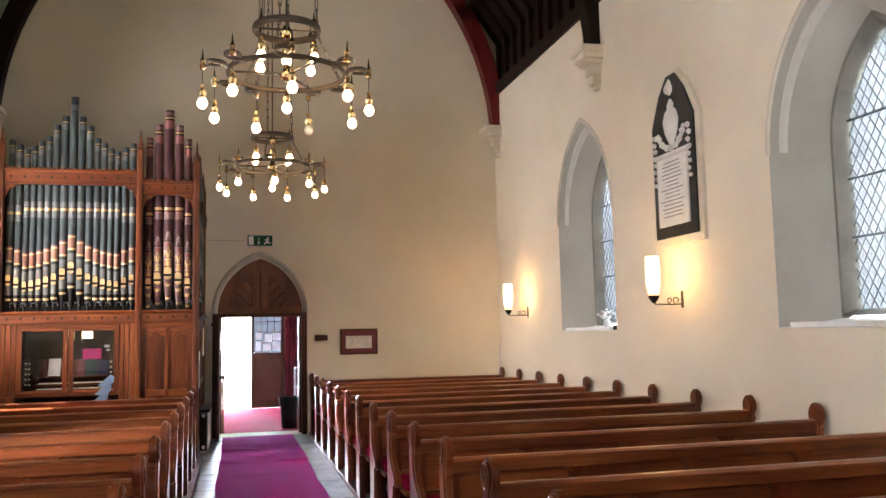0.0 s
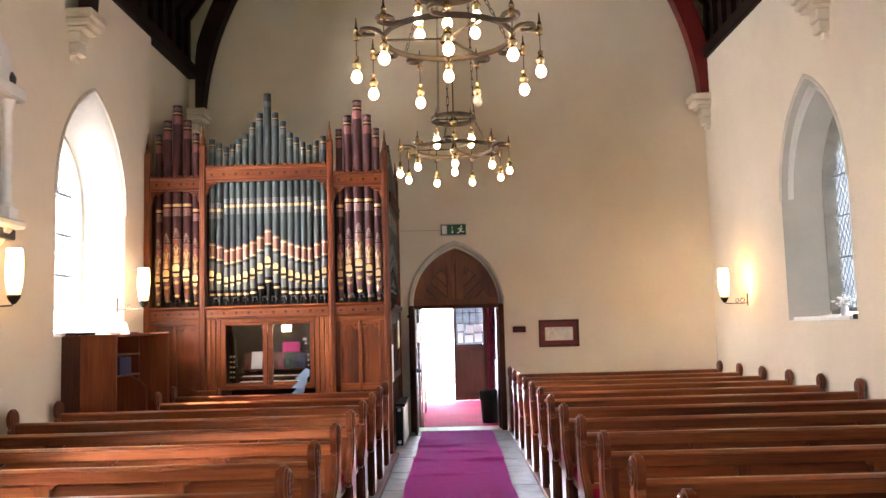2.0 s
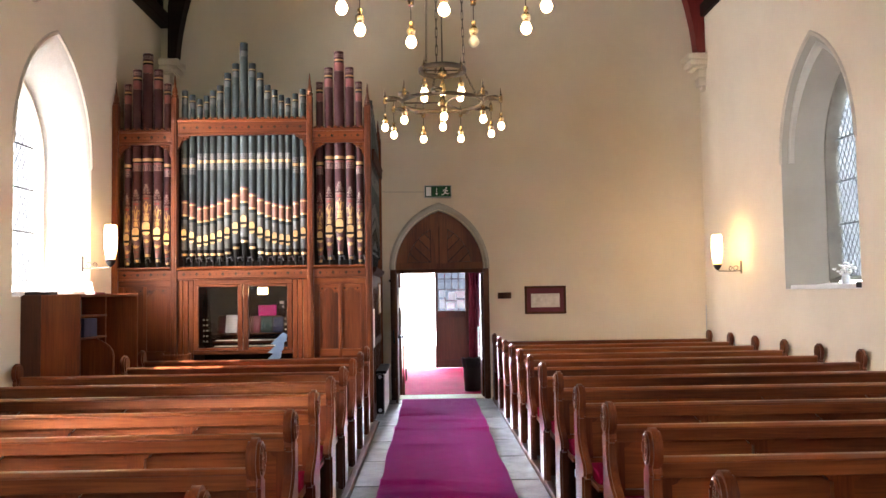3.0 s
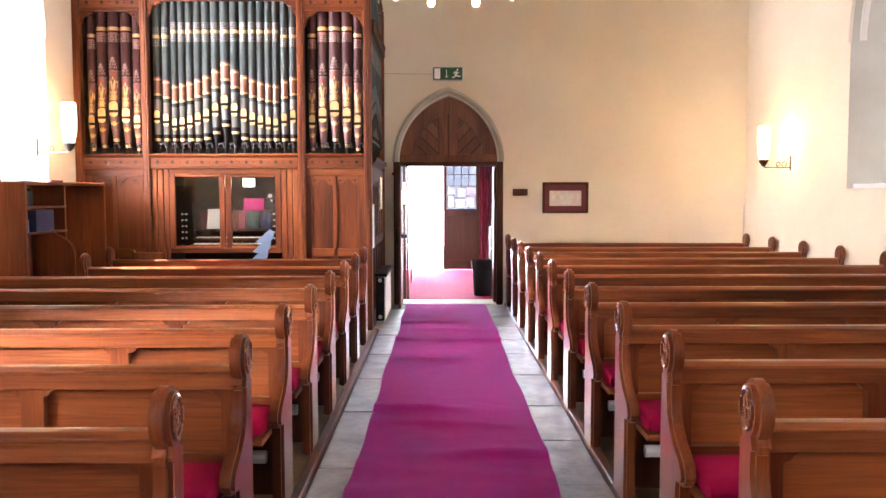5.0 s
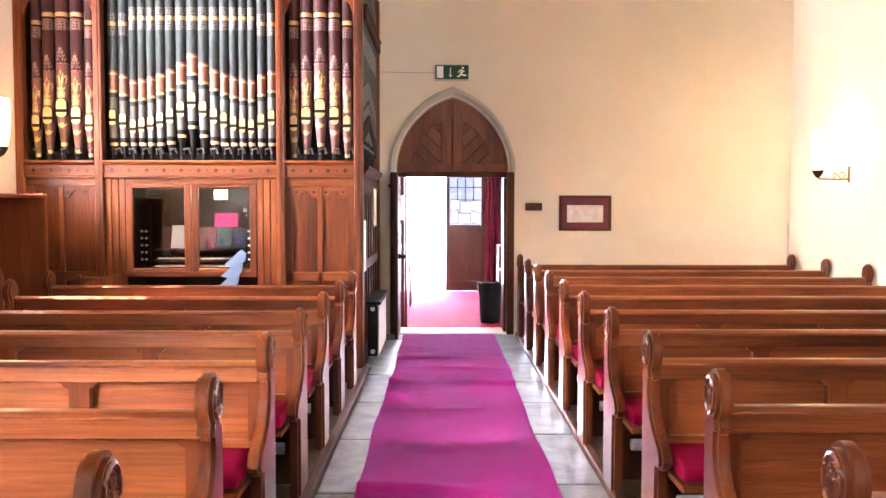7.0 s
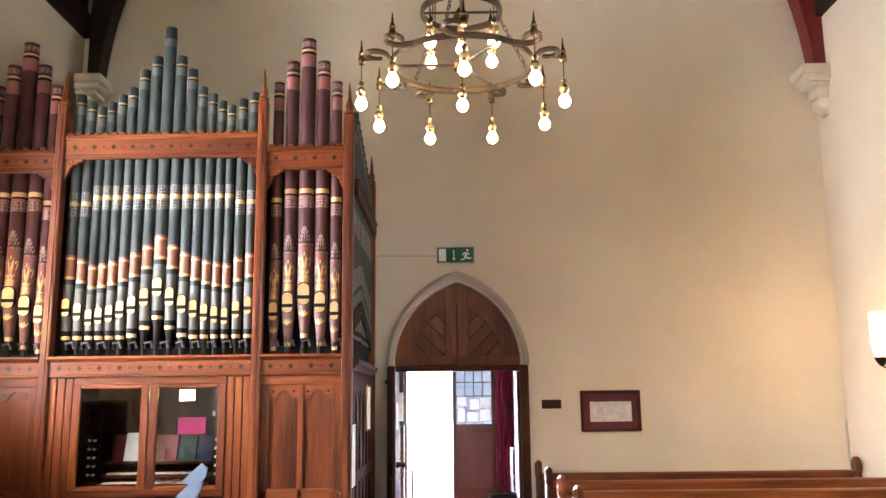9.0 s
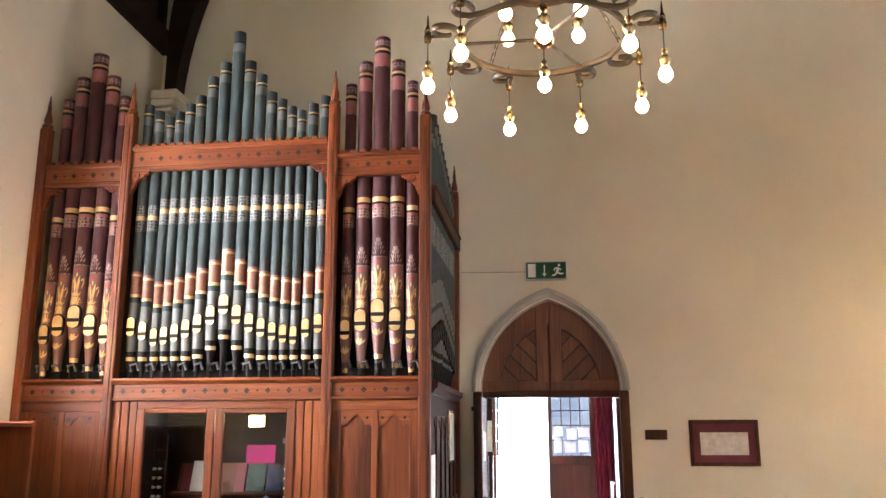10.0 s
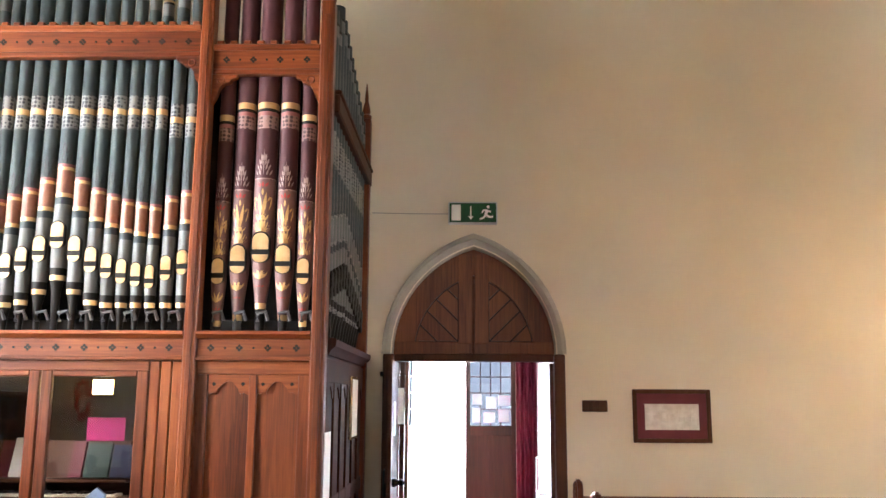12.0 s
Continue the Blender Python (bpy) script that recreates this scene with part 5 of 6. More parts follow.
# ---- chandeliers ----
def bulb_at(parent, x, y, ztop, drop, lit=True):
    """A bare bulb on its flex, with brass cap and holder."""
    zc = ztop - drop
    fx = part("flex", tube([(x, y, ztop), (x, y, zc + 0.11)], 0.0035, 5), IRON, parent)
    part("bulb_holder", lathe([(0.006, 0.125), (0.016, 0.12), (0.018, 0.10), (0.012, 0.09), (0.030, 0.07), (0.032, 0.05), (0.022, 0.032), (0.018, 0.02)], (x, y, zc), 10), BRASS, fx)
    part("bulb", lathe([(0.014, 0.03), (0.024, 0.012), (0.034, -0.008), (0.034, -0.026), (0.024, -0.044), (0.012, -0.052), (0.003, -0.054)], (x, y, zc), 12), BULB if lit else DEAD, fx, "glowing clear bulb" if lit else "unlit bulb")


def chandelier(x, y, zr, label, dead=-1):
    ob = thing("chandelier", (x, y, 3.3), label, "chandelier", "ring chandeliers")
    r, rb = 0.425, 0.605
    ring = [(x + r * math.cos(u), y + r * math.sin(u), zr) for u in [2 * math.pi * k / 48 for k in range(48)]]
    part("ring", tube(ring, 0.014, 8, closed=True, flat=1.5), IRON, ob)
    for k in range(3):
        u = radians(60 + 120 * k + 120)
        part("spoke", tube([(x, y, zr), (x + r * math.cos(u), y + r * math.sin(u), zr)], 0.009, 6), IRON, ob)
    part("hub", lathe([(0.02, -0.05), (0.05, -0.03), (0.055, 0.0), (0.03, 0.03), (0.02, 0.08)], (x, y, zr), 12), BRASS, ob)
    for k in range(9):
        u = radians(40 * k - 90)
        c, s = math.cos(u), math.sin(u)
        pts = []
        # a scrolled arm leaving the ring and curling to its tip
        for q in range(15):
            v = q / 14
            a = radians(-60 + 300 * v)
            rad = 0.072 * (1 - 0.35 * v)
            pr, pt = r + 0.10 + rad * math.cos(a - math.pi * 0.55), 0.055 - rad * math.sin(a - math.pi * 0.55) * 0.9
            pts.append((x + pr * c - pt * s * (1 if k % 2 else -1), y + pr * s + pt * c * (1 if k % 2 else -1), zr + 0.01 * math.sin(v * 3)))
        pts = [(x + r * c, y + r * s, zr)] + pts
        arm = part("scroll_arm", tube(pts, [0.014] * 8 + [0.012] * 4 + [0.010] * 4, 6, flat=1.3), IRON, ob)
        tx, ty = x + rb * c, y + rb * s
        part("arm_tip", tube([(pts[-1][0], pts[-1][1], zr), (tx, ty, zr)], 0.010, 6), IRON, arm)
        part("finial", lathe([(0.018, -0.03), (0.022, 0.0), (0.016, 0.02), (0.02, 0.035), (0.008, 0.06), (0.003, 0.12)], (tx, ty, zr), 8), BRASS, arm)
        bulb_at(ob, tx, ty, zr - 0.02, 0.24, k != dead)
    zc, rc = zr + 0.34, 0.24
    part("crown_ring", tube([(x + rc * math.cos(u), y + rc * math.sin(u), zc) for u in [2 * math.pi * k / 32 for k in range(32)]], 0.014, 8, closed=True, flat=2.0), IRON, ob)
    part("crown_bar", tube([(x - rc, y, zc), (x + rc, y, zc)], 0.008, 6), IRON, ob)
    part("crown_bar", tube([(x, y - rc, zc), (x, y + rc, zc)], 0.008, 6), IRON, ob)
    part("crown_boss", lathe([(0.01, -0.07), (0.045, -0.05), (0.05, -0.02), (0.02, 0.03)], (x, y, zc), 10), BRASS, ob)
    for k in range(4):
        u = radians(90 * k + 38 * (1 if k % 2 == 0 else 1.37))
        bulb_at(ob, x + rc * math.cos(u), y + rc * math.sin(u), zc, 0.24)
        part("crown_finial", lathe([(0.012, -0.02), (0.016, 0.02), (0.005, 0.06), (0.002, 0.1)], (x + rc * math.cos(u), y + rc * math.sin(u), zc), 8), BRASS, ob)
    bulb_at(ob, x, y, zr - 0.04, 0.20)
    bulb_at(ob, x, y, zc - 0.05, 0.17)
    # chains from ring to crown and up to the roof
    for k in range(3):
        u = radians(120 * k + 15)
        a = Vector((x + r * math.cos(u), y + r * math.sin(u), zr))
        b = Vector((x + rc * math.cos(u), y + rc * math.sin(u), zc))
        top = Vector((x + 0.03 * math.cos(u), y + 0.03 * math.sin(u), 13.1))
        bm = bmesh.new()
        n = 11
        for q in range(n):
            p0, p1 = a.lerp(b, q / n), a.lerp(b, (q + 1.25) / n)
            side = Vector((-math.sin(u), math.cos(u), 0)) * 0.009 if q % 2 else Vector((math.cos(u), math.sin(u), 0.5)).normalized() * 0.009
            tube([p0 + side, p1 + side, p1 - side, p0 - side], 0.003, 4, bm=bm, closed=True)
        part("chain", bm, IRON, ob)
        bm = bmesh.new()
        n = 26
        for q in range(n):
            p0, p1 = b.lerp(top, 0.26 * q / n), b.lerp(top, 0.26 * (q + 1.2) / n)
            side = Vector((-math.sin(u), math.cos(u), 0)) * 0.010 if q % 2 else Vector((math.cos(u), math.sin(u), 0)) * 0.010
            tube([p0 + side, p1 + side, p1 - side, p0 - side], 0.0035, 4, bm=bm, closed=True)
        tube([b.lerp(top, 0.26), top], 0.008, 6, bm=bm)
        part("hanging_chain", bm, IRON, ob)
    part("suspension_rod", tube([(x, y, zc), (x, y, 13.3)], 0.009, 6), IRON, ob)
    return ob


chandelier(0.795, 9.98, 3.62, "bronzed iron ring chandelier with scroll arms and lit bare bulbs")
chandelier(0.74, 6.24, 3.57, "bronzed iron ring chandelier with scroll arms and one dead bulb", dead=4)


# ---- wall lamps ----
def sconce(y, sgn, z=1.93):
    x = XR if sgn > 0 else XL
    s = -sgn
    ob = thing("wall_lamp", (x, y, z), "black iron wall bracket with a lit tall opal glass shade", "wall lamp", "lamps along the walls")
    part("wall_plate", box(x, x + s * 0.012, y - 0.02, y + 0.02, z - 0.08, z + 0.10, 0.004), IRON, ob)
    part("arm", tube([(x + s * 0.01, y, z - 0.04), (x + s * 0.12, y, z - 0.045), (x + s * 0.32, y, z - 0.04), (x + s * 0.335, y, z - 0.01)], 0.008, 6), IRON, ob)
    for c, rad in ((0.075, 0.04), (0.15, 0.03)):
        part("scroll", tube([(x + s * (c + rad * (1 - 0.06 * k / 1.6) * math.cos(radians(30 * k - 90))), y, z - 0.002 + rad * (1 - 0.06 * k / 1.6) * math.sin(radians(30 * k - 90))) for k in range(13)], 0.006, 5), IRON, ob)
    part("gallery", lathe([(0.012, -0.05), (0.03, -0.03), (0.052, 0.005), (0.058, 0.03), (0.05, 0.035)], (x + s * 0.335, y, z + 0.02), 14), BLACK, ob, "black metal cup")
    part("shade_base", lathe([(0.046, 0.028), (0.056, 0.05), (0.062, 0.095)], (x + s * 0.335, y, z + 0.03), 18), SHADE_BASE, ob, "amber tinted foot of the shade")
    part("shade", lathe([(0.062, 0.0955), (0.070, 0.16), (0.073, 0.28), (0.070, 0.38), (0.064, 0.43), (0.055, 0.43)], (x + s * 0.335, y, z + 0.03), 18), SHADE, ob, "glowing opal glass shade")
    return ob


for sy in (12.93, 8.10, 3.2):
    sconce(sy, 1)
sconce(11.25, -1, 2.04)
sconce(8.15, -1, 2.0)
sconce(3.2, -1, 2.0)


# ---- memorials ----
def tablet_lines(parent, x, s, yc, w, z0, z1, n, seed):
    rd = random.Random(seed)
    for k in range(n):
        z = z1 - (z1 - z0) * (k + 0.5) / n
        h = w * rd.uniform(0.55, 1.0)
        part("inscription_line", box(x, x + s * 0.002, yc - h, yc + h, z - 0.007, z + 0.005), INK, parent)


ob = thing("memorial_north", (XR, 8.03, 2.50), "black and white marble wall memorial with pointed top and urn", "memorial")
yc, s = 8.03, -1
shape = [(yc - 0.50, 2.52), (yc + 0.50, 2.52), (yc + 0.50, 3.86), (yc + 0.30, 4.20), (yc + 0.10, 4.40), (yc - 0.10, 4.40), (yc - 0.30, 4.20), (yc - 0.50, 3.86)]
part("stone_border", prism(shape, "x", XR, XR - 0.05, 0.006), CORBEL, ob)
inner = [(yc + (p - yc) * 0.86, 2.60 + (q - 2.52) * 0.93) for p, q in shape]
part("black_slab", prism(inner, "x", XR - 0.05, XR - 0.075, 0.006), BLKMARBLE, ob)
part("inscription_tablet", box(XR - 0.075, XR - 0.10, yc - 0.31, yc + 0.31, 2.72, 3.46, 0.005), MARBLE, ob)
part("tablet_cornice", box(XR - 0.075, XR - 0.115, yc - 0.35, yc + 0.35, 3.46, 3.51, 0.008), MARBLE, ob)
tablet_lines(ob, XR - 0.10, -1, yc, 0.24, 2.80, 3.42, 15, 3)
bm = lathe([(0.05, 3.54), (0.07, 3.56), (0.05, 3.60), (0.13, 3.72), (0.16, 3.84), (0.12, 3.94), (0.06, 3.98), (0.07, 4.02), (0.02, 4.08)], (0, 0, 0), 14)
bmesh.ops.transform(bm, matrix=Matrix.Translation((XR - 0.078, yc, 0)) @ Matrix.Diagonal((0.3, 1, 1, 1)), verts=bm.verts)
part("carved_urn", bm, MARBLE, ob)
bm = bmesh.new()
for k in range(15):
    u = radians(200 + 140 * k / 14)
    rad = 0.024 + 0.012 * (k % 2)
    lathe([(0.3 * rad, -rad), (rad, -0.3 * rad), (rad, 0.4 * rad), (0.3 * rad, rad)], (XR - 0.09, yc + 0.28 * math.cos(u), 3.82 + 0.27 * math.sin(u)), 8, bm=bm)
tagged(part("carved_swag", bm, MARBLE, ob), kind="stuff")
for sg in (1, -1):
    bm = bmesh.new()
    for k in range(8):
        rad = 0.03 - 0.001 * k
        lathe([(0.3 * rad, -rad), (rad, -0.3 * rad), (rad, 0.4 * rad), (0.3 * rad, rad)], (XR - 0.088, yc + sg * (0.34 + 0.02 * (k % 2)), 3.72 - 0.075 * k), 8, bm=bm)
    tagged(part("carved_drop", bm, MARBLE, ob), kind="stuff")
bm = lathe([(0.005, 0), (0.05, 0.03), (0.06, 0.08), (0.03, 0.14), (0.003, 0.18)], (XR - 0.085, yc, 4.12), 8)
part("carved_flame", bm, MARBLE, ob)

yc = 8.0
ob = thing("memorial_south", (XL, yc, 2.62), "pale marble wall memorial with columns and a pediment", "memorial")
part("backing_slab", box(XL, XL + 0.06, yc - 0.52, yc + 0.52, 2.75, 4.05, 0.008), CORBEL, ob)
part("inscription_tablet", box(XL + 0.06, XL + 0.075, yc - 0.33, yc + 0.33, 2.92, 3.80, 0.004), MARBLE, ob)
tablet_lines(ob, XL + 0.075, 1, yc, 0.27, 2.98, 3.72, 14, 5)
for sg in (1, -1):
    col = part("column", lathe([(0.06, 2.86), (0.07, 2.90), (0.05, 2.94), (0.048, 3.4), (0.042, 3.78), (0.06, 3.84), (0.07, 3.88)], (XL + 0.10, yc + sg * 0.43, 0), 14), MARBLE, ob)
    part("column_base", box(XL + 0.02, XL + 0.18, yc + sg * 0.43 - 0.08, yc + sg * 0.43 + 0.08, 2.76, 2.87, 0.008), MARBLE, col)
part("entablature", box(XL, XL + 0.20, yc - 0.58, yc + 0.58, 3.88, 4.02, 0.02), MARBLE, ob)
ped = [(yc + 0.52 * math.cos(math.pi * k / 14), 4.02 + 0.50 * math.sin(math.pi * k / 14)) for k in range(15)]
part("pediment", prism(ped, "x", XL, XL + 0.12, 0.01), MARBLE, ob)
part("carved_roundel", tube([(XL + 0.125, yc + 0.2 * math.cos(u), 4.24 + 0.15 * math.sin(u)) for u in [2 * math.pi * k / 18 for k in range(18)]], 0.03, 6, closed=True), MARBLE, ob)
part("black_ball", lathe([(0.02, 0), (0.06, 0.03), (0.065, 0.08), (0.04, 0.13), (0.01, 0.15)], (XL + 0.09, yc + 0.46, 4.02), 10), BLKMARBLE, ob)
part("shelf", box(XL, XL + 0.22, yc - 0.58, yc + 0.58, 2.68, 2.76, 0.02), MARBLE, ob)
for sg in (1, -1):
    part("bracket", prism([(XL, 2.50), (XL + 0.05, 2.52), (XL + 0.15, 2.66), (XL + 0.16, 2.68), (XL, 2.68)], "y", yc + sg * 0.4 - 0.06, yc + sg * 0.4 + 0.06, 0.008), BLKMARBLE if sg < 0 else MARBLE, ob)
part("black_base", box(XL, XL + 0.13, yc - 0.3, yc + 0.56, 2.58, 2.68, 0.01), BLKMARBLE, ob)

bm = bmesh.new()
rd = random.Random(12)
for k in range(46):
    u = rd.uniform(0, 2 * math.pi)
    q = rd.gauss(0, 0.02)
    c = Vector((XL + 0.05 + rd.uniform(-0.01, 0.02), 8.02 + (0.16 + q) * math.cos(u), 1.62 + (0.20 + q) * math.sin(u)))
    r = rd.uniform(0.028, 0.04)
    lathe([(0.2 * r, -0.25 * r), (r, 0.05 * r), (0.8 * r, 0.3 * r), (0.25 * r, 0.12 * r)], c, 7, bm=bm, axis="x")
solid("poppy_wreath", bm, POPPY, (XL, 8.02, 1.4), "red poppy wreath hanging on the plastered wall", "wreath")

# ---- on the end wall ----
ob = thing("framed_picture", (2.433, YE, 1.30), "framed pencil drawing in a wide maroon mount", "picture")
x0, x1, z0, z1 = 2.11, 2.757, 1.296, 1.733
for nm, a, b, c, d in (("frame_side", x0, x0 + 0.035, z0, z1), ("frame_side", x1 - 0.035, x1, z0, z1), ("frame_rail", x0 + 0.035, x1 - 0.035, z0, z0 + 0.035), ("frame_rail", x0 + 0.035, x1 - 0.035, z1 - 0.035, z1)):
    part(nm, box(a, b, YE - 0.025, YE, c, d, 0.006), DARK_Z, ob)
part("mount", box(x0 + 0.03, x1 - 0.03, YE - 0.010, YE - 0.002, z0 + 0.03, z1 - 0.03), MAT_RED, ob, "wide maroon mount")
part("drawing", box(x0 + 0.10, x1 - 0.10, YE - 0.013, YE - 0.010, z0 + 0.105, z1 - 0.12), SKETCH, ob, "faint pencil drawing on cream paper")
part("drawn_tower", box(2.485, 2.498, YE - 0.0145, YE - 0.013, 1.47, 1.585), SKETCH, ob)
for k, (a, w, h) in enumerate(((2.28, 0.05, 0.05), (2.35, 0.04, 0.07), (2.42, 0.03, 0.06), (2.54, 0.05, 0.08), (2.60, 0.03, 0.05))):
    part("drawn_mass", box(a, a + w, YE - 0.0142, YE - 0.013, 1.47, 1.47 + h), SKETCH, ob)
bm = box(1.692, 1.902, YE - 0.018, YE, 1.545, 1.64, 0.004)
ob = solid("wooden_plaque", bm, DARK_Z, (1.797, YE, 1.545), "small dark wooden plaque on the cream wall", "plaque")
for k in range(3):
    part("inscription_line", box(1.72, 1.87 - 0.02 * k, YE - 0.0192, YE - 0.018, 1.575 + 0.018 * k, 1.579 + 0.018 * k), DOOR_Z, ob)

ob = thing("exit_sign", (0.78, YE, 3.14), "green emergency exit sign with white arrow and running figure", "exit sign")
part("case", box(0.567, 0.993, YE - 0.06, YE, 3.138, 3.332, 0.008), RADIATOR, ob, "pale metal case")
part("face", box(0.578, 0.982, YE - 0.064, YE - 0.059, 3.15, 3.32, 0.002), SIGNGREEN, ob, "green face")
part("door_symbol", box(0.595, 0.675, YE - 0.067, YE - 0.064, 3.165, 3.305), WHITE, ob)
part("arrow", prism([(0.757, 3.29), (0.767, 3.29), (0.767, 3.20), (0.785, 3.205), (0.762, 3.17), (0.739, 3.205), (0.757, 3.20)], "y", YE - 0.067, YE - 0.064), WHITE, ob)
bm = bmesh.new()
for p, q, w in (((0.905, 3.255), (0.89, 3.215), 0.013), ((0.89, 3.215), (0.925, 3.195), 0.009), ((0.925, 3.195), (0.955, 3.20), 0.008), ((0.89, 3.215), (0.87, 3.185), 0.009), ((0.87, 3.185), (0.84, 3.18), 0.008), ((0.905, 3.255), (0.935, 3.24), 0.007), ((0.905, 3.258), (0.87, 3.255), 0.007), ((0.87, 3.255), (0.86, 3.23), 0.006)):
    a, b = Vector((p[0], 0, p[1])), Vector((q[0], 0, q[1]))
    n = (b - a).cross(Vector((0, 1, 0))).normalized() * w
    prism([((a + n).x, (a + n).z), ((b + n).x, (b + n).z), ((b - n).x, (b - n).z), ((a - n).x, (a - n).z)], "y", YE - 0.067, YE - 0.064, bm=bm)
lathe([(0.014, 0), (0.014, 0.003)], (0.912, YE - 0.067, 3.285), 10, bm=bm, axis="y")
part("figure_symbol", bm, WHITE, ob)
bm = tube([(-0.1, YE - 0.006, 3.245), (0.2, YE - 0.006, 3.238), (0.567, YE - 0.006, 3.235)], 0.005, 5)
solid("surface_cable", bm, MOULD, (0.2, YE, 3.24), "thin grey cable clipped along the wall to the sign", "cable")
solid("switch", box(-0.005, 0.03, YE - 0.02, YE, 1.83, 1.87, 0.004), BLACK, (0.012, YE, 1.83), "small dark wall switch beside the doorway", "switch")
solid("cable_north", tube([(4.955, YE - 0.01, 0.9), (4.955, YE - 0.01, 1.4)], 0.008, 5), RADIATOR, (4.955, YE, 0.9), "grey cable run up the corner of the wall", "cable")
ob = thing("glazed_notice", (-0.10, 13.4, 1.35), "small framed notice on the dark organ side", "notice")
part("frame", box(-0.105, -0.085, 13.25, 13.58, 1.36, 1.80, 0.004), BRASS, ob)
part("sheet", box(-0.085, -0.083, 13.27, 13.56, 1.38, 1.78), PAPER, ob)
solid("paper_sheet", box(-0.104, -0.10, 12.20, 12.42, 0.95, 1.45), PAPER, (-0.1, 12.3, 0.95), "white paper sheet pinned to the organ side", "notice")

# ---- by the door ----
ob = thing("radiator", (0.0, 13.2, 0), "pale panelled radiator with a black ribbed end beside the organ", "radiator")
for k in range(20):
    yy = 12.60 + k * 0.055
    part("rib", box(-0.10, 0.0, yy, yy + 0.042, 0.05, 0.575, 0.012), RADIATOR if k else BLACK, ob)
part("front_panel", box(0.002, 0.014, 12.64, 13.70, 0.06, 0.565, 0.004), WHITE, ob, "pale flat front panel")
part("top_pipe", tube([(-0.05, 12.59, 0.54), (-0.05, 13.71, 0.54)], 0.025, 8), RADIATOR, ob)
part("bottom_pipe", tube([(-0.05, 12.59, 0.10), (-0.05, 13.71, 0.10)], 0.025, 8), RADIATOR, ob)
for yy in (12.75, 13.55):
    part("foot", box(-0.09, -0.01, yy, yy + 0.04, 0.0, 0.06), RADIATOR, ob)
part("shelf", box(-0.105, 0.035, 12.55, 13.75, 0.585, 0.625, 0.006), BLACK, ob, "black shelf")

ob = thing("waste_bin", (1.33, 15.55, 0), "black plastic waste bin with a bag over the rim", "bin")
part("tub", lathe([(0.13, 0.0), (0.135, 0.01), (0.165, 0.50), (0.175, 0.52), (0.16, 0.51), (0.13, 0.04)], (1.33, 15.55, 0), 18), BLACK, ob)
bm = bmesh.new()
rings = []
for z, r, am in ((0.40, 0.168, 0.004), (0.48, 0.176, 0.008), (0.55, 0.182, 0.012), (0.53, 0.160, 0.008), (0.40, 0.150, 0.004)):
    rings.append([(1.33 + (r + am * math.sin(k * 2.7)) * math.cos(2 * math.pi * k / 26), 15.55 + (r + am * math.sin(k * 2.7)) * math.sin(2 * math.pi * k / 26), z + am * math.sin(k * 1.9)) for k in range(26)])
part("bin_bag", loft(rings, closed=True), BLACK, ob, "crumpled black bag")
ob = thing("side_table", (0.05, 17.6, 0), "small metal legged table in the porch", "table")
part("top", box(-0.20, 0.18, 17.35, 17.85, 0.70, 0.72, 0.004), PAPER, ob)
for xx, yy in ((-0.18, 17.37), (0.16, 17.37), (-0.18, 17.83), (0.16, 17.83)):
    part("leg", tube([(xx, yy, 0.0), (xx * 0.9, yy, 0.70)], 0.012, 6), IRON, ob)
ob = thing("wire_rack", (1.62, 16.6, 0), "thin wire leaflet rack in the porch", "rack")
for xx, yy in ((1.50, 16.45), (1.72, 16.45), (1.50, 16.75), (1.72, 16.75)):
    part("leg", tube([(xx, yy, 0.0), (xx, yy, 1.02)], 0.008, 5), RADIATOR, ob)
for z in (0.3, 0.66, 1.02):
    part("wire_shelf", tube([(1.50, 16.45, z), (1.72, 16.45, z), (1.72, 16.75, z), (1.50, 16.75, z)], 0.007, 5, closed=True), RADIATOR, ob)

# ---- south side furniture ----
ob = thing("bookcase", (-3.15, 10.4, 0), "tall oak stall with book shelves against the window wall", "bookcase")
for a, b, tone in ((XL, XL + 0.20, DOOR_Z), (XL + 0.202, -2.86, STALL_Z)):
    part("near_side_board", box(a, b, 9.78, 9.81, 0.0, 1.68, 0.004), tone, ob)
part("far_side", box(XL, -2.965, 11.72, 11.76, 0.0, 1.70, 0.005), STALL_Z, ob)
part("back_board", box(XL, XL + 0.02, 9.81, 11.72, 0.0, 1.68), ORG_Z, ob)
part("top_board", prism([(XL, 9.81), (-2.86, 9.81), (-3.0, 10.2), (-3.07, 11.06), (-2.97, 11.3), (-2.97, 11.72), (XL, 11.72)], "z", 1.66, 1.685), ORG_X, ob)
part("divider", box(XL + 0.02, -3.09, 11.04, 11.07, 0.0, 1.66, 0.004), ORG_Z, ob)
for z in (1.44, 1.20):
    part("shelf", box(XL + 0.02, -3.07, 9.81, 11.04, z, z + 0.02, 0.003), ORG_X, ob)
hump = [(-3.30, 0.0), (-2.93, 0.0), (-2.93, 1.0), (-2.945, 1.06), (-2.98, 1.11), (-3.04, 1.15), (-3.13, 1.20), (-3.22, 1.245), (-3.30, 1.27)]
part("desk_end", prism(hump, "y", 10.86, 10.90, 0.008), STALL_Z, ob, "round-shouldered oak desk end")
solid("box_file", box(-3.22, -3.08, 10.42, 10.78, 1.222, 1.425, 0.006), NAVY, (-3.15, 10.6, 1.22), "dark navy box file standing on the stall shelf", "box file")
solid("loose_leaflets", box(-3.2, -3.085, 10.12, 10.30, 1.222, 1.34, 0.01), BLUE, (-3.14, 10.2, 1.22), "pale blue leaflets stacked on the stall shelf", "leaflets")
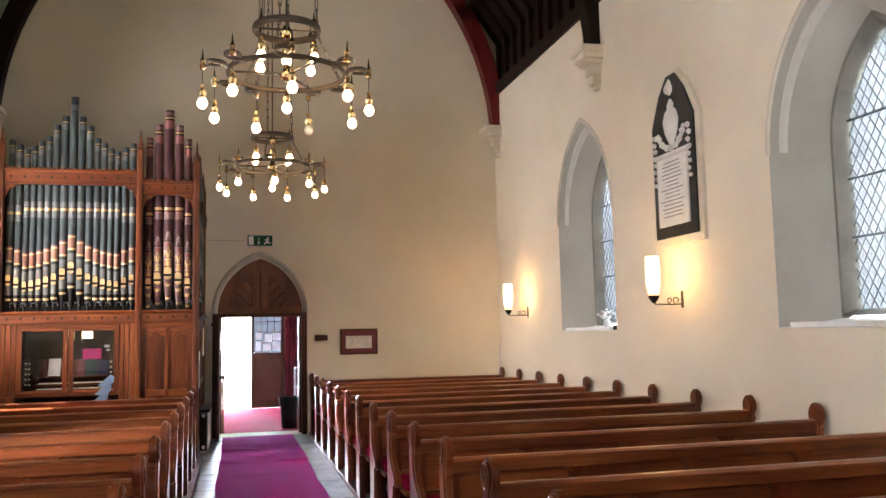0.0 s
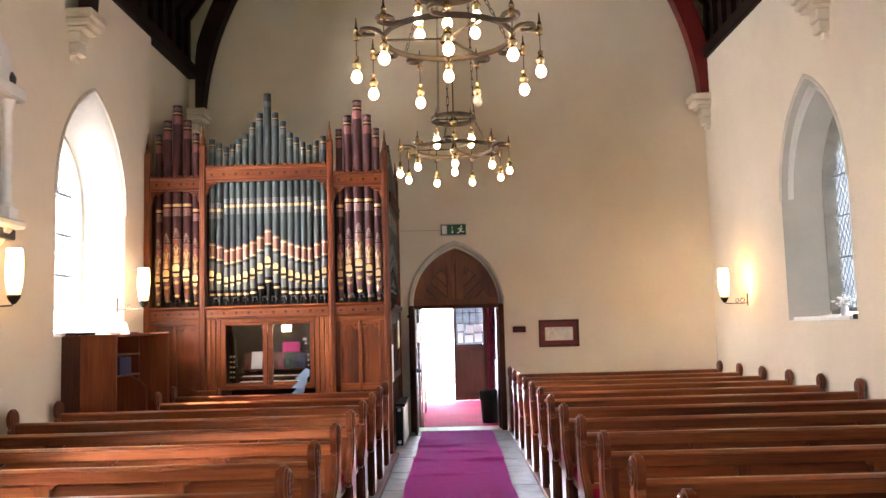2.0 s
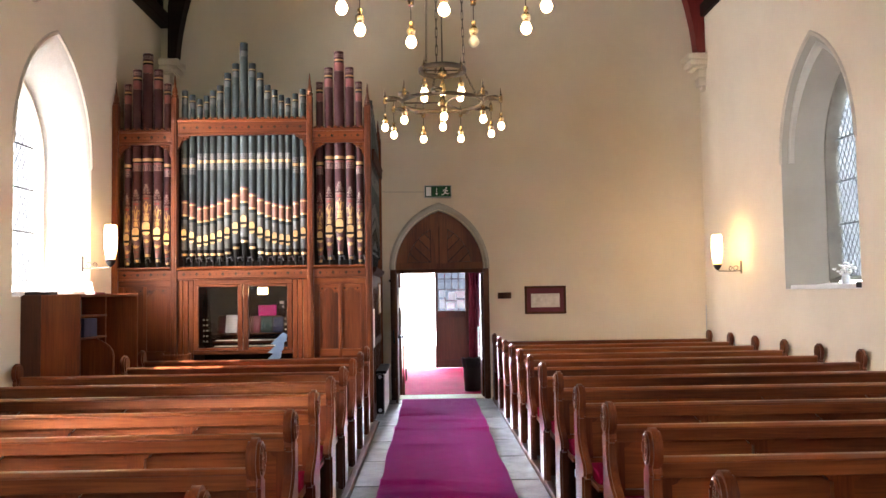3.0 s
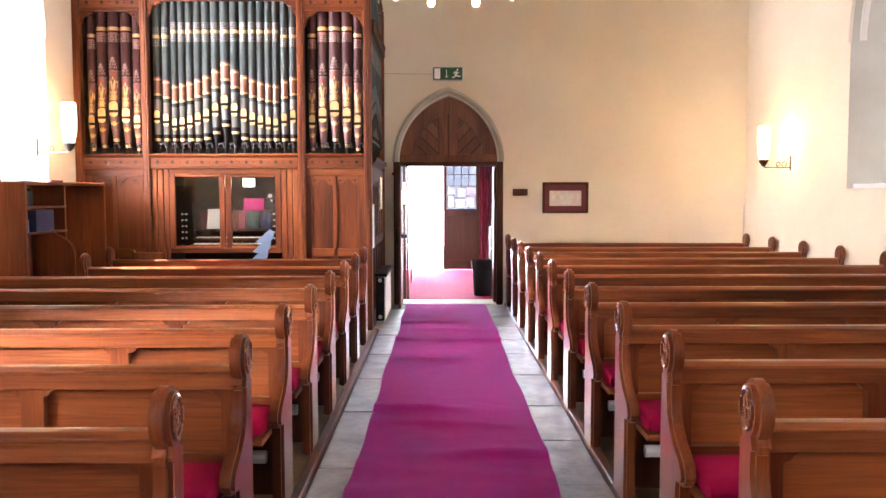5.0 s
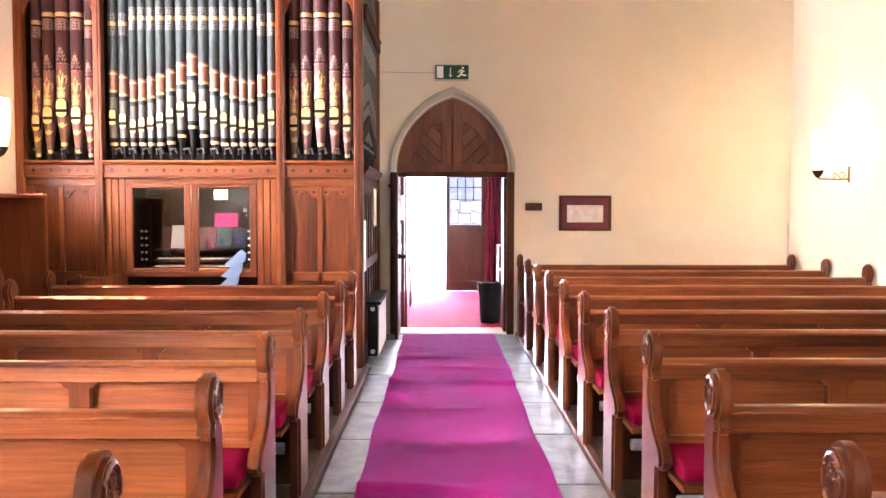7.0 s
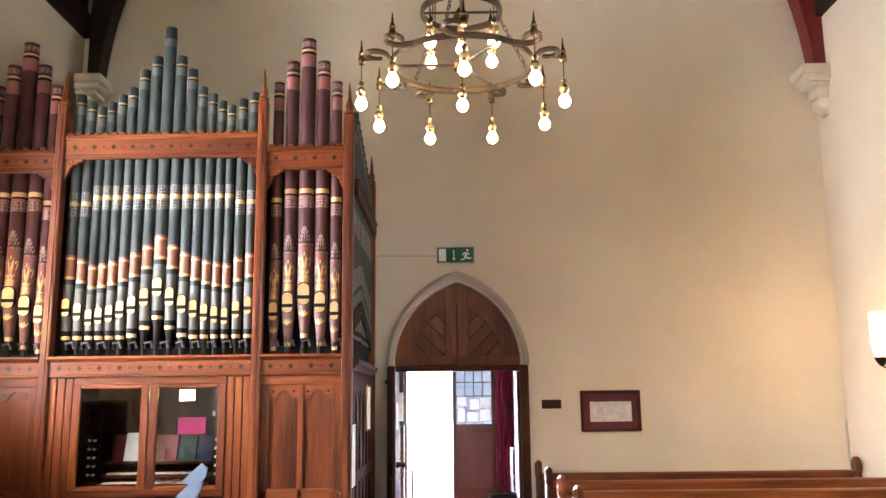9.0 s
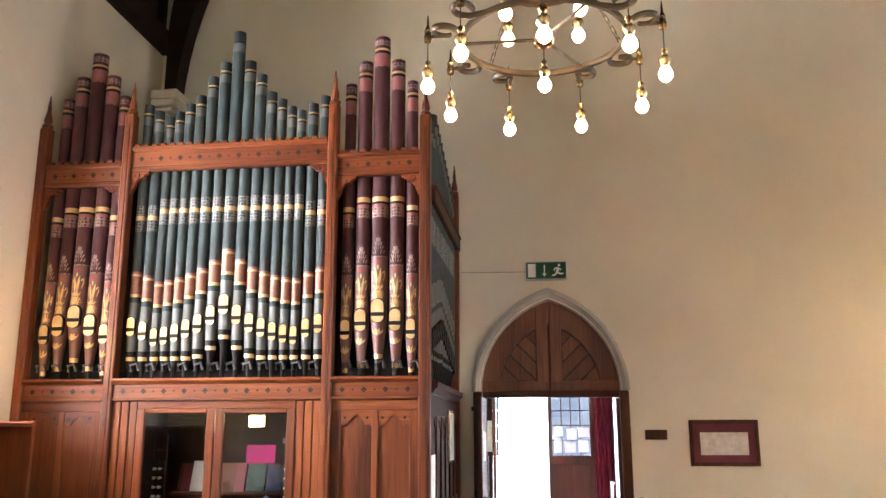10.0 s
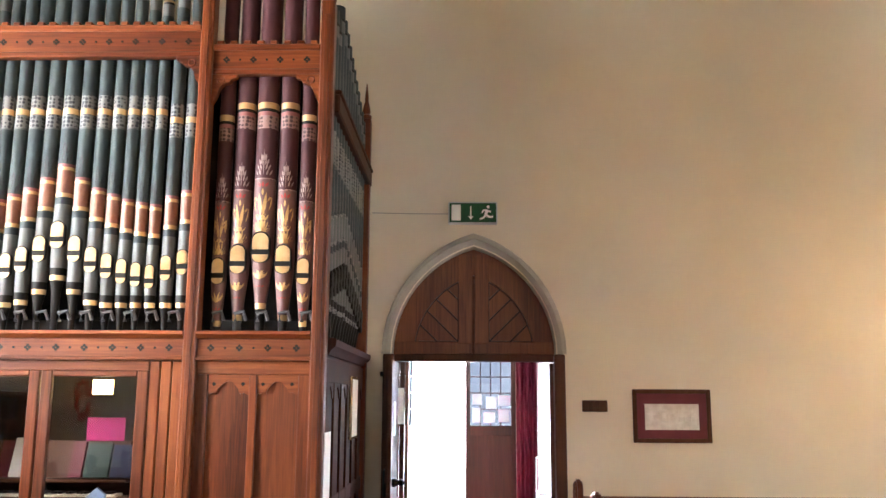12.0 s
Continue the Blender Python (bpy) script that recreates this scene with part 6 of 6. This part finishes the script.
cols = [NAVY, BOTTLE, NAVY, BLACK, BLUE, BLACK]
rd = random.Random(5)
for z in (1.462,):
    y = 9.90
    while y < 10.6:
        t = rd.uniform(0.025, 0.05)
        h = rd.uniform(0.13, 0.18)
        solid("hymn_book", box(-3.24, -3.10, y, y + t - 0.003, z, z + h, 0.003), rd.choice(cols), (-3.17, y, z), "worn cloth hymn book standing on the stall shelf", "book", "books on the stall")
        y += t + (rd.uniform(0.05, 0.2) if rd.random() < 0.25 else 0)
solid("loose_book", box(-3.20, -3.08, 10.75, 11.0, 1.725 - 0.04, 1.75 - 0.04, 0.003), MAT_RED, (-3.14, 10.9, 1.685), "red book lying on top of the stall", "book")
solid("loose_papers", box(-3.24, -3.06, 10.1, 10.4, 1.686, 1.70, 0.002), PAPER, (-3.15, 10.25, 1.686), "white papers lying on top of the stall", "papers")
solid("dark_box_file", box(-3.44, -3.20, 9.84, 10.05, 1.686, 1.715, 0.003), BLACK, (-3.3, 9.95, 1.686), "flat black case on top of the stall", "case")
bm = prism([(-3.15, 1.686), (-3.04, 1.686), (-3.07, 1.82), (-3.12, 1.83)], "y", 10.6, 10.612)
solid("folded_card", bm, SKETCH, (-3.1, 10.6, 1.686), "pale card standing on top of the stall", "card")

ob = thing("wooden_chair", (-2.45, 11.78, 0), "plain brown wooden chair before the organ case", "chair")
part("seat", box(-2.64, -2.26, 11.55, 11.95, 0.43, 0.46, 0.008), ORG_Z, ob)
for xx in (-2.63, -2.30):
    part("back_leg", box(xx, xx + 0.035, 11.56, 11.595, 0.0, 0.97, 0.005), ORG_Z, ob)
    part("front_leg", box(xx, xx + 0.035, 11.91, 11.945, 0.0, 0.43, 0.005), ORG_Z, ob)
part("top_rail", box(-2.63, -2.265, 11.56, 11.585, 0.86, 0.95, 0.006), ORG_Z, ob)
part("splat", box(-2.60, -2.30, 11.565, 11.58, 0.66, 0.71, 0.004), ORG_Z, ob)

ob = thing("organ_bench", (-1.77, 11.92, 0), "dark wooden organ bench in shadow under the console", "bench")
part("seat", box(-2.30, -1.25, 11.80, 12.04, 0.60, 0.635, 0.006), DARK_Z, ob)
for xx in (-2.25, -1.34):
    part("side", box(xx, xx + 0.04, 11.82, 12.02, 0.0, 0.60, 0.004), DARK_Z, ob)

ob = thing("folded_board_screen", (-1.33, 11.75, 0), "pale blue zigzag folded board standing before the organ", "folded board")
for k in range(6):
    z0, xx = 0.50 + 0.105 * k, -1.50 + 0.036 * k
    part("leaf_panel", prism([(xx, z0 + 0.03), (xx + 0.12, z0), (xx + 0.19, z0 + 0.07), (xx + 0.20, z0 + 0.135), (xx + 0.155, z0 + 0.17), (xx + 0.06, z0 + 0.085)], "y", 11.70 - 0.012 * k, 11.722 - 0.012 * k, 0.003), BLUE, ob)
part("prop", prism([(-1.48, 0.0), (-1.42, 0.0), (-1.17, 1.12), (-1.22, 1.13)], "y", 11.722, 11.745), BLUE, ob)

bm = bmesh.new()
n = 10
for side in (1, -1):
    rows = []
    for a in range(n + 1):
        row = []
        for b in range(n + 1):
            p, q = 2 * a / n - 1, 2 * b / n - 1
            puff = 0.060 * max(0.0, (1 - p ** 4) * (1 - q ** 4)) ** 0.7 + 0.004 * noise.noise((p * 3, q * 3, side))
            pull = 0.93 + 0.07 * max(abs(p), abs(q)) * min(1.0, abs(p * q) * 1.6)
            row.append((0.15 * p * pull, side * puff, 0.15 * q * pull))
        rows.append(row)
    loft(rows, bm=bm)
bmesh.ops.remove_doubles(bm, verts=bm.verts, dist=0.004)
bmesh.ops.transform(bm, matrix=Matrix.Translation((-0.84, 4.88, 0.615)) @ Matrix.Rotation(radians(-24), 4, "X") @ Matrix.Rotation(radians(-14), 4, "Y"), verts=bm.verts)
solid("green_cushion", bm, SAGE, (-0.87, 4.87, 0.5), "pale sage green square cushion leaning on a pew back", "cushion", sharp=80)

# ---- flowers on the north sill ----
ob = thing("flower_vase", (XR + 0.20, 10.42, WIN["sill"] + 0.05), "white flowers in a small glass vase on the window sill", "flowers")
zb = WIN["sill"] + 0.05
part("vase", lathe([(0.035, 0), (0.045, 0.02), (0.04, 0.08), (0.03, 0.10), (0.04, 0.12)], (XR + 0.20, 10.42, zb), 12), RADIATOR, ob)
rd = random.Random(2)
bm = bmesh.new()
for k in range(26):
    c = Vector((XR + 0.20 + rd.gauss(0, 0.035), 10.42 + rd.gauss(0, 0.04), zb + 0.17 + rd.gauss(0, 0.025)))
    r = rd.uniform(0.018, 0.03)
    lathe([(0.2 * r, -0.5 * r), (0.9 * r, 0), (0.7 * r, 0.4 * r), (0.2 * r, 0.3 * r)], c, 7, bm=bm)
part("blossom", bm, PAPER, ob)
bm = bmesh.new()
for k in range(7):
    u = k * 0.9
    tube([(XR + 0.20, 10.42, zb + 0.08), (XR + 0.20 + 0.04 * math.cos(u), 10.42 + 0.05 * math.sin(u), zb + 0.17)], 0.003, 4, bm=bm)
part("stalk", bm, BOTTLE, ob)
solid("dark_casket", box(XR + 0.02, XR + 0.14, 9.74, 9.86, WIN["sill"] + 0.004, WIN["sill"] + 0.07, 0.006), BLACK, (XR + 0.08, 9.8, WIN["sill"]), "small black box on the window sill", "box")
